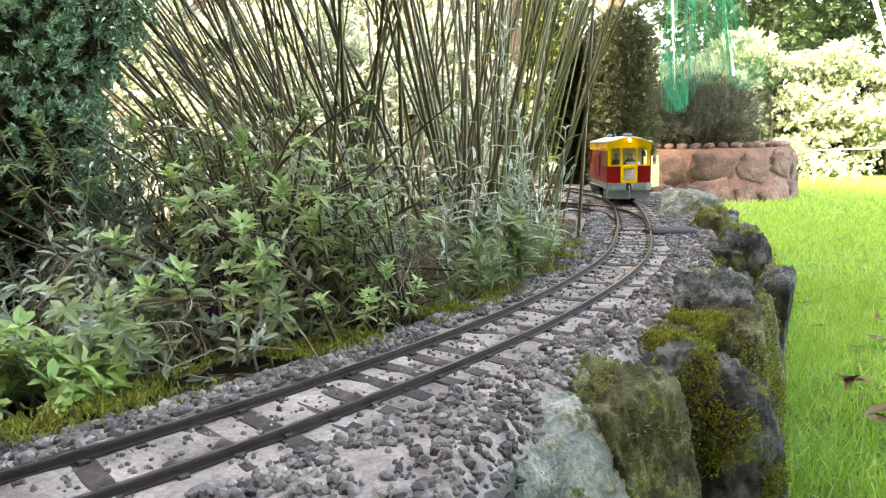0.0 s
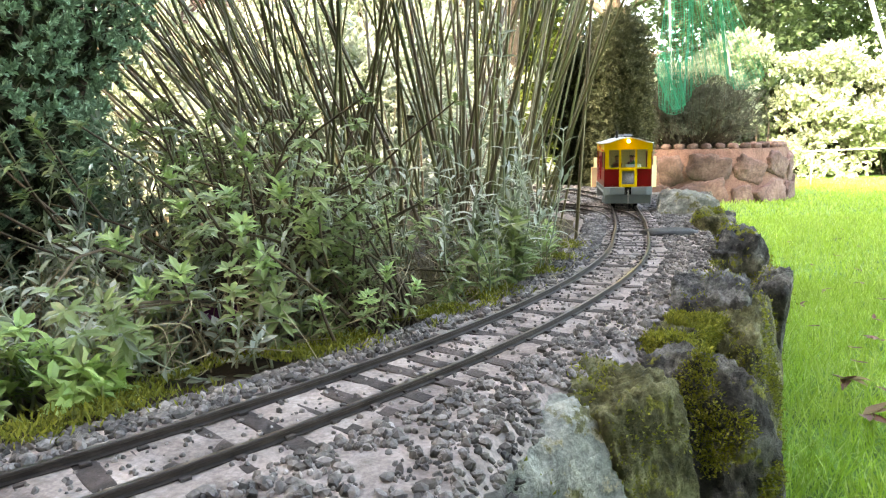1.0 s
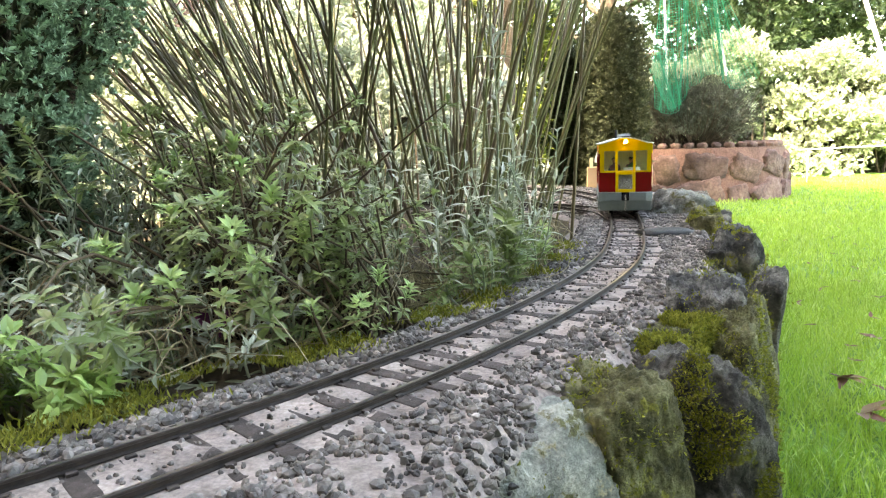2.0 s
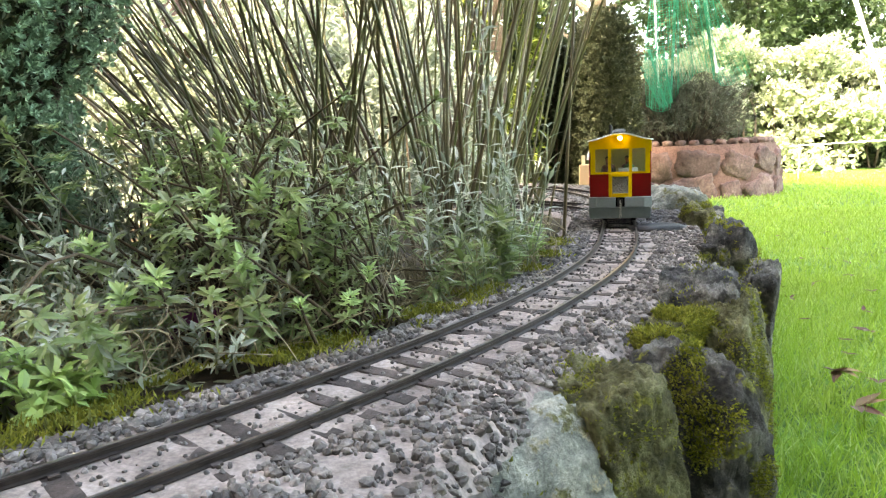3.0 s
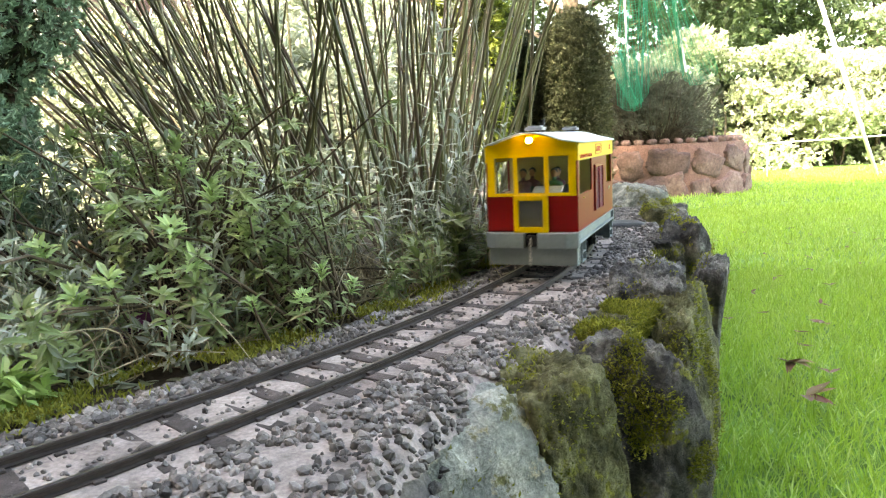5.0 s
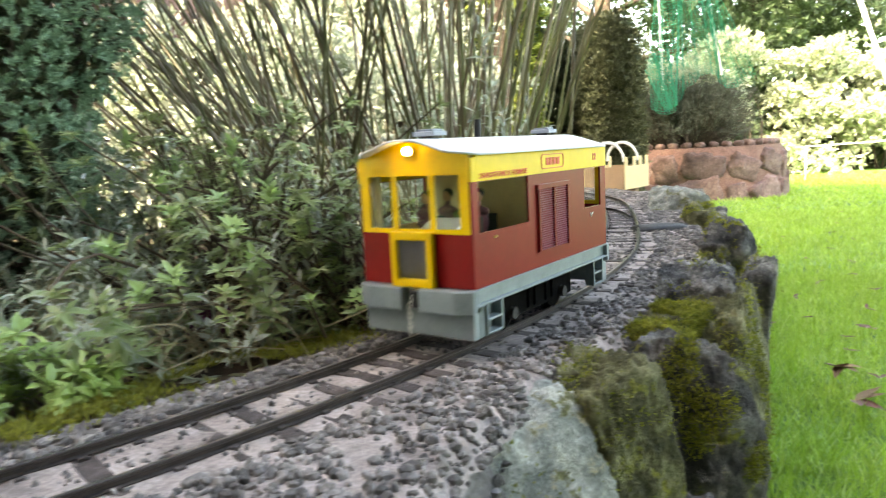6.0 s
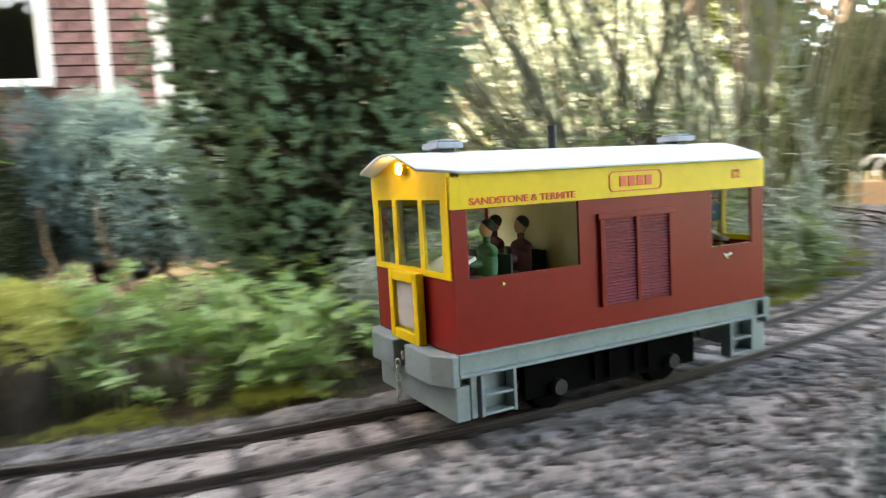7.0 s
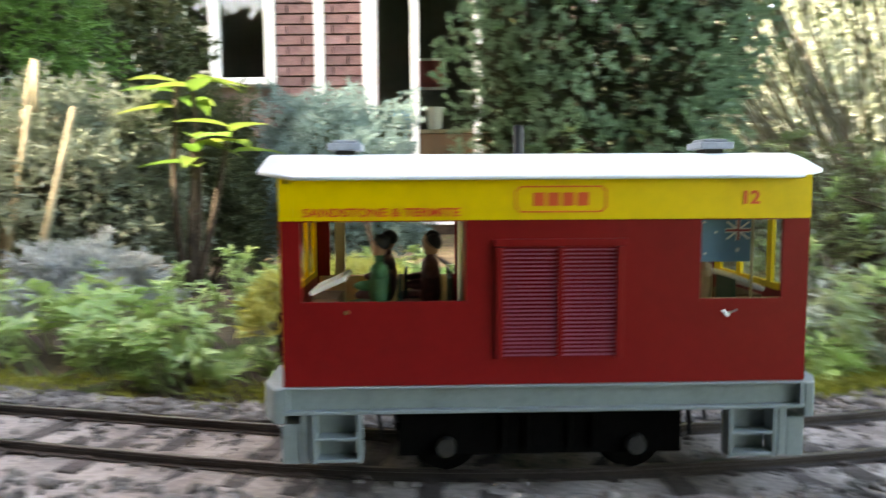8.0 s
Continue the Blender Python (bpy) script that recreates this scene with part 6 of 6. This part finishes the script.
def fallen_leaves():
    spots = [(0.56, 0.938), (1.038, 1.704), (0.739, 1.151), (0.757, 1.452), (0.687, 1.253), (1.731, 2.993), (1.071, 2.007), (1.523, 2.666), (1.307, 2.622), (0.9, 1.62), (1.25, 2.2), (1.15, 1.9), (1.45, 2.4), (1.9, 3.2), (1.6, 2.4), (2.1, 3.6), (0.62, 1.02), (0.50, 0.80), (0.58, 0.88), (0.66, 1.10), (0.82, 1.30), (0.60, 1.22), (0.95, 1.48), (1.02, 1.35), (1.20, 1.75), (1.35, 2.05), (0.85, 1.75), (1.55, 2.2), (1.75, 2.7), (1.10, 2.4), (1.9, 2.9), (2.4, 3.7), (2.0, 4.1)]
    for k, (x, y) in enumerate(spots):
        n = 5 if k in (0, 2, 17) else 2
        size = (0.032, 0.022, 0.028, 0.018, 0.020)[k] if k < 5 else (0.036 if k == 17 else 0.018)
        z = float(lawn_z(x, y)) + 0.026
        a = np.linspace(-1.0, 1.0, n) + RNG.uniform(0, 6.28)
        w = np.c_[np.cos(a), np.sin(a), RNG.uniform(-0.1, 0.35, n)]
        ob = new("fallen_leaf", mesh_np("fallen_leaf", *leaves(np.tile((x, y, z), (n, 1)), w, np.tile((0, 0, 1.0), (n, 1)), size, size * 0.4, RNG.uniform(-0.2, 0.3, n), segs=4), L_FALLEN))
        tagged(ob, "dry curled brown leaf lying on the lawn", "leaf", "fallen leaves on the lawn")


lawn_grass()
fallen_leaves()

# ---- the far end of the garden ----
def planter():
    c, r, z0, z1 = (2.31, 6.36), 0.80, -0.46, 0.03
    t = thing("raised_planter", "round raised bed of rough red sandstone", "planter")
    bm = bmesh.new()
    bmesh.ops.create_cone(bm, cap_ends=True, segments=48, radius1=r - 0.012, radius2=r - 0.06, depth=z1 - z0, matrix=Matrix.Translation((*c, (z0 + z1) / 2)))
    part("mortar_core", bm, M_MORTAR, t, "reddish mortar")
    part("soil_top", box_bm(c[0] - 0.44, c[0] + 0.44, c[1] - 0.44, c[1] + 0.44, z1 + 0.003, z1 + 0.02), M_SOIL, t)
    rng = random.Random(2)
    k = 0
    zc = z0 + 0.11
    for row in range(2):
        a = math.radians(165) + row * 0.17
        while a < math.radians(395):
            w = rng.uniform(0.20, 0.40)
            h = rng.uniform(0.19, 0.27)
            rr = r - 0.034 - 0.045 * (zc - z0) / (z1 - z0)
            mid = a + w / 2 / r
            lumpy("stone", (c[0] + rr * math.cos(mid), c[1] + rr * math.sin(mid), zc + rng.uniform(-0.03, 0.03)), (w * 0.90, 0.10, h), M_SANDSTONE, t, seed=60 + k, level=4, rough=0.26, blocky=0.62, turn=math.degrees(mid) + 90, tilt=(rng.uniform(-6, 6), rng.uniform(-28, 28)))
            a += w / r
            k += 1
        zc += 0.225
    for q in range(26):
        a = math.radians(170 + q * 8.6)
        lumpy("cap_stone", (c[0] + 0.69 * math.cos(a), c[1] + 0.69 * math.sin(a), z1 + 0.020), (0.085, 0.07, 0.055), M_SANDSTONE, t, seed=200 + q, level=2, rough=0.2, turn=q * 40)


planter()
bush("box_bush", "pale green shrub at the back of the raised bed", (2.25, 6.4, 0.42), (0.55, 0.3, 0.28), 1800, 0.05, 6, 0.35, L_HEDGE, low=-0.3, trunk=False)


def lavender_twigs():
    t = bush("lavender_bush", "grey-brown twiggy lavender growing in the raised bed", (2.16, 6.05, 0.27), (0.60, 0.42, 0.30), 3800, 0.055, 7, 0.10, L_LAVENDER, inner=0.35, low=-0.5, core_mat=L_LAVENDER, trunk=False)
    n = 420
    a = RNG.uniform(0, 6.28, n)
    root = np.c_[2.16 + np.cos(a) * RNG.uniform(0.02, 0.30, n), 6.05 + np.sin(a) * 0.2, np.full(n, 0.035)]
    tip = np.c_[2.16 + np.cos(a) * RNG.uniform(0.25, 0.62, n), 6.02 + np.sin(a) * RNG.uniform(0.2, 0.42, n), RNG.uniform(0.12, 0.52, n)]
    p, r = stems_to(root, tip, 0.0045, 0.0015, 0.10)
    part_np("twig_mass", tubes(p, r, 3), M_BARK, t, "bare grey-brown twigs")["kind"] = "stuff"


lavender_twigs()


def net_tent():
    t = thing("fruit_net", "green garden netting draped over white poles", "netting")
    tops = [(1.86, 5.9, 1.75), (2.20, 5.9, 1.75)]
    feet = [(1.87, 5.75, 0.50), (2.34, 5.75, 0.60)]
    for a, b in zip(tops, feet):
        bm = bmesh.new()
        cyl(bm, a, b, 0.009, 0.009, 10)
        part("pole", bm, M_WHITE, t, "white plastic pole")
    strands = []
    for i in range(60):
        u = i / 59
        x0, x1 = 1.84 + u * 0.36, 1.76 + u * 0.80
        zb = 0.36 + 0.28 * u - 0.10 * math.sin(u * 9)
        k = np.linspace(0, 1, 9)
        strands.append(np.c_[x0 + (x1 - x0) * k ** 1.3 + 0.015 * np.sin(k * 7 + i), 5.72 + 0.08 * np.sin(u * 14 + k * 3), 1.7 + (zb - 1.7) * k])
    s = np.array(strands)
    v1 = tubes(s, np.full(s.shape[:2], 0.0020), 3)
    base = []
    for f in np.linspace(0, 1, 70):
        i = f * 8
        a = min(int(i), 7)
        base.append(s[:, a] * (1 - (i - a)) + s[:, a + 1] * (i - a))
    v2 = tubes(np.array(base), np.full((70, 60), 0.0019), 3)
    part_np("net", joined(v1, v2), M_NET, t, "green knotted plastic net")
    # the loose tail of the net hanging over the bed
    tail = []
    for i in range(26):
        u = i / 25
        k = np.linspace(0, 1, 8)
        tail.append(np.c_[1.62 + 0.22 * u + (0.22 - 0.14 * u) * k, 5.55 + 0.05 * np.sin(u * 12 + k * 2), 0.75 - 0.42 * k + 0.05 * u])
    v3 = tubes(np.array(tail), np.full((26, 8), 0.0028), 3)
    part_np("net_tail", joined(v3), M_NET, t, "gathered end of the net")


net_tent()
bush("yew_column", "clipped dark yew column with a rounded top", (1.15, 4.65, 0.22), (0.205, 0.20, 0.68), 8000, 0.032, 9, 0.30, L_YEW, lump=0.05, category="yew", square=4)
bush("evergreen_shrub", "dark upright evergreen beside the yew", (0.80, 4.85, 0.15), (0.24, 0.20, 0.72), 4200, 0.036, 8, 0.28, L_DARK, lump=0.15)
bush("golden_conifer", "feathery yellow-green conifer behind the rushes", (0.36, 4.3, 0.75), (0.30, 0.30, 1.1), 3200, 0.06, 8, 0.22, L_GOLD, category="conifer")
bush("garden_shrub", "pale silvery shrub behind the rushes", (-0.35, 4.6, 0.5), (0.9, 0.6, 1.2), 4200, 0.07, 7, 0.30, L_SILVER, core_mat=L_TREE)


def tree(x, y, h, crown_r, label, mat, n=2600, size=0.16, r0=0.12, start=0.45):
    t = thing("tree", label, "tree", "trees at the end of the garden")
    gz = float(ground_z(np.array(x), np.array(y))) - 0.1
    top = (x, y, h)
    k = np.linspace(0, 1, 7)
    p = np.stack([np.c_[x + 0.08 * np.sin(k * 3), y + 0.05 * k, gz + (h - gz) * k]])
    part_np("trunk", tubes(p, [r0 * (1 - 0.75 * k)], 10), M_BARK, t, "rough brown trunk", True)
    m = 22
    f = RNG.uniform(start, 0.95, m)
    root = np.c_[np.full(m, x), np.full(m, y), gz + (h - gz) * f]
    a = RNG.uniform(0, 6.28, m)
    tip = root + np.c_[np.cos(a) * crown_r * 0.8, np.sin(a) * crown_r * 0.8, RNG.uniform(0.0, crown_r * 0.5, m)]
    q, r = stems_to(root, tip, r0 * 0.35, 0.012, 0.10)
    each_tube("limb", q, r, M_BARK, t, 6, label="")
    vfs = []
    for c in tip:
        pts, d = crown_points(n // m, c, (crown_r * 0.48,) * 3, 0.3, 2.0, 0.2)
        vfs.append(spray_crown(pts, d, size, 6, 0.45))
    part_np("crown", joined(*vfs), mat, t)


tree(0.07, 3.1, 4.2, 1.1, "brown-trunked tree behind the rushes", L_TREE, 500, 0.09, 0.055, 0.75)
tree(0.30, 3.3, 4.4, 1.1, "reddish-trunked tree behind the rushes", L_TREE, 500, 0.09, 0.05, 0.75)
tree(6.5, 14.5, 7.5, 3.2, "large dark green tree beyond the hedge", L_TREE, 11000, 0.15, 0.2, 0.2)
tree(3.2, 13.5, 8.0, 3.2, "large dark green tree beyond the hedge", L_TREE, 11000, 0.15, 0.2, 0.2)
tree(10.5, 15.5, 7.5, 3.4, "large dark green tree beyond the hedge", L_TREE, 11000, 0.15, 0.2, 0.2)
tree(0.2, 7.6, 6.0, 1.8, "green tree beyond the net", L_HEDGE, 3000, 0.18, 0.14, 0.25)
tree(-7.5, 2.2, 6.0, 2.2, "green tree past the house", L_TREE, 2600, 0.18, 0.14, 0.2)


def hedge():
    t = thing("hedge", "sunlit clipped leafy hedge across the end of the lawn", "hedge")
    n = 15000
    u = RNG.uniform(0, 1, n)
    x = 2.6 + u * 7.5
    y = 9.6 - 0.10 * (x - 2.6) + RNG.normal(size=n) * 0.22
    top = 1.05 + 0.16 * np.sin(x * 2.1) + 0.12 * np.sin(x * 5.3) + 0.10 * (x - 3)
    z = -0.45 + RNG.uniform(0, 1, n) ** 0.8 * (top + 0.45)
    lump = np.array([noise.noise(Vector((a * 1.3, 2.0, b * 1.9))) + 0.5 * noise.noise(Vector((a * 3.4, 5.0, b * 4.2))) for a, b in zip(x, z)])
    pts = np.c_[x, y - lump * 0.5, z][lump > -0.16]      # hollows show darker leaves that stand in for inner shade
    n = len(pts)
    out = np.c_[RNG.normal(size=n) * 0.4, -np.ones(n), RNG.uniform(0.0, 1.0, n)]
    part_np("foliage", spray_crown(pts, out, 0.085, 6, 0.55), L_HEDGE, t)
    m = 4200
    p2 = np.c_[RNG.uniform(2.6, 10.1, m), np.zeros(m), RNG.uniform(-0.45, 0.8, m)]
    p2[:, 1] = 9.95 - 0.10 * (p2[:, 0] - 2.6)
    # darker leaf colour set behind the pale face as painted shade
    part_np("inner_growth", spray_crown(p2, unit(m), 0.15, 4, 0.6), L_TREE, t, "inner leaves coloured dark for shade in the hollows")
    q = 60
    root = np.c_[RNG.uniform(2.6, 10.1, q), np.zeros(q), np.full(q, -0.5)]
    root[:, 1] = 9.7 - 0.10 * (root[:, 0] - 2.6)
    pp, rr = stems_to(root, root + (0, 0, 1.1), 0.02, 0.006, 0.08)
    each_tube("stem", pp, rr, M_BARK, t, 5, label="")


hedge()
bm = bmesh.new()
cyl(bm, (4.06, 7.0, 1.65), (4.86, 7.0, -0.46), 0.020, 0.020, 12)
pole = part("leaning_pole", bm, M_WHITE, None, "", True)
tagged(pole, "slanting white painted pole on the lawn", "pole")
# added white bar on legs, in place of the sunlit lower hedge top
bm = bmesh.new()
cyl(bm, (3.9, 7.6, -0.05), (6.4, 7.6, 0.0), 0.006, 0.006, 10)
for x in (4.0, 6.2):
    cyl(bm, (x, 7.6, -0.46), (x, 7.6, -0.04), 0.006, 0.006, 8)
bar = part("hedge_top_streak", bm, M_WHITE, None, "", True)
tagged(bar, "thin white bar standing in for the bright lower hedge top", "rail")


def wagon():
    """A pale plywood wagon body with two hoops, standing on blocks."""
    t = thing("plywood_wagon", "unpainted plywood wagon body with two bent hoops", "model wagon")
    t.matrix_basis = pose(0.535, 1.965, -0.028, 0, 0, 53)
    L, W, H, K = 0.185, 0.120, 0.082, 0.016
    part("side", box_bm(0, L, -0.003, 0.0, K, K + H * 0.80, bevel=0.001), M_PLY, t, "cream plywood side")
    part("side", box_bm(0, L, W, W + 0.003, K, K + H * 0.80, bevel=0.001), M_PLY, t, "cream plywood side")
    for x in (0.0, L - 0.003):
        part("end", box_bm(x, x + 0.003, 0.0005, W - 0.0005, K, K + H * 0.78), M_CARD, t, "brown board end")
    part("base", box_bm(0.0032, L - 0.0032, 0.0005, W - 0.0005, K, K + 0.004), M_CARD, t)
    for y in (0.002, W - 0.002):
        for x in (0.012, 0.075, 0.120, L - 0.014):
            part("upright", box_bm(x - 0.011, x + 0.011, y - 0.0045, y - 0.0021, K + H * 0.66, K + H * 1.12, bevel=0.001), M_PLY, t)
    for x in (0.03, 0.135):
        a = np.linspace(0, np.pi, 17)
        hoop = np.c_[np.full(17, x), W / 2 + np.cos(a) * (W / 2 - 0.012), K + H * 0.95 + np.sin(a) * 0.055]
        part_np("hoop", tubes([hoop], [[0.0045] * 17], 8), M_WHITE, t, "pale bent hoop", True)
    for x in (0.03, 0.15):
        part("block", box_bm(x - 0.014, x + 0.014, 0.02, W - 0.02, 0.0, K - 0.0002, bevel=0.001), M_WOOD, t, "brown support block")


wagon()

motions()
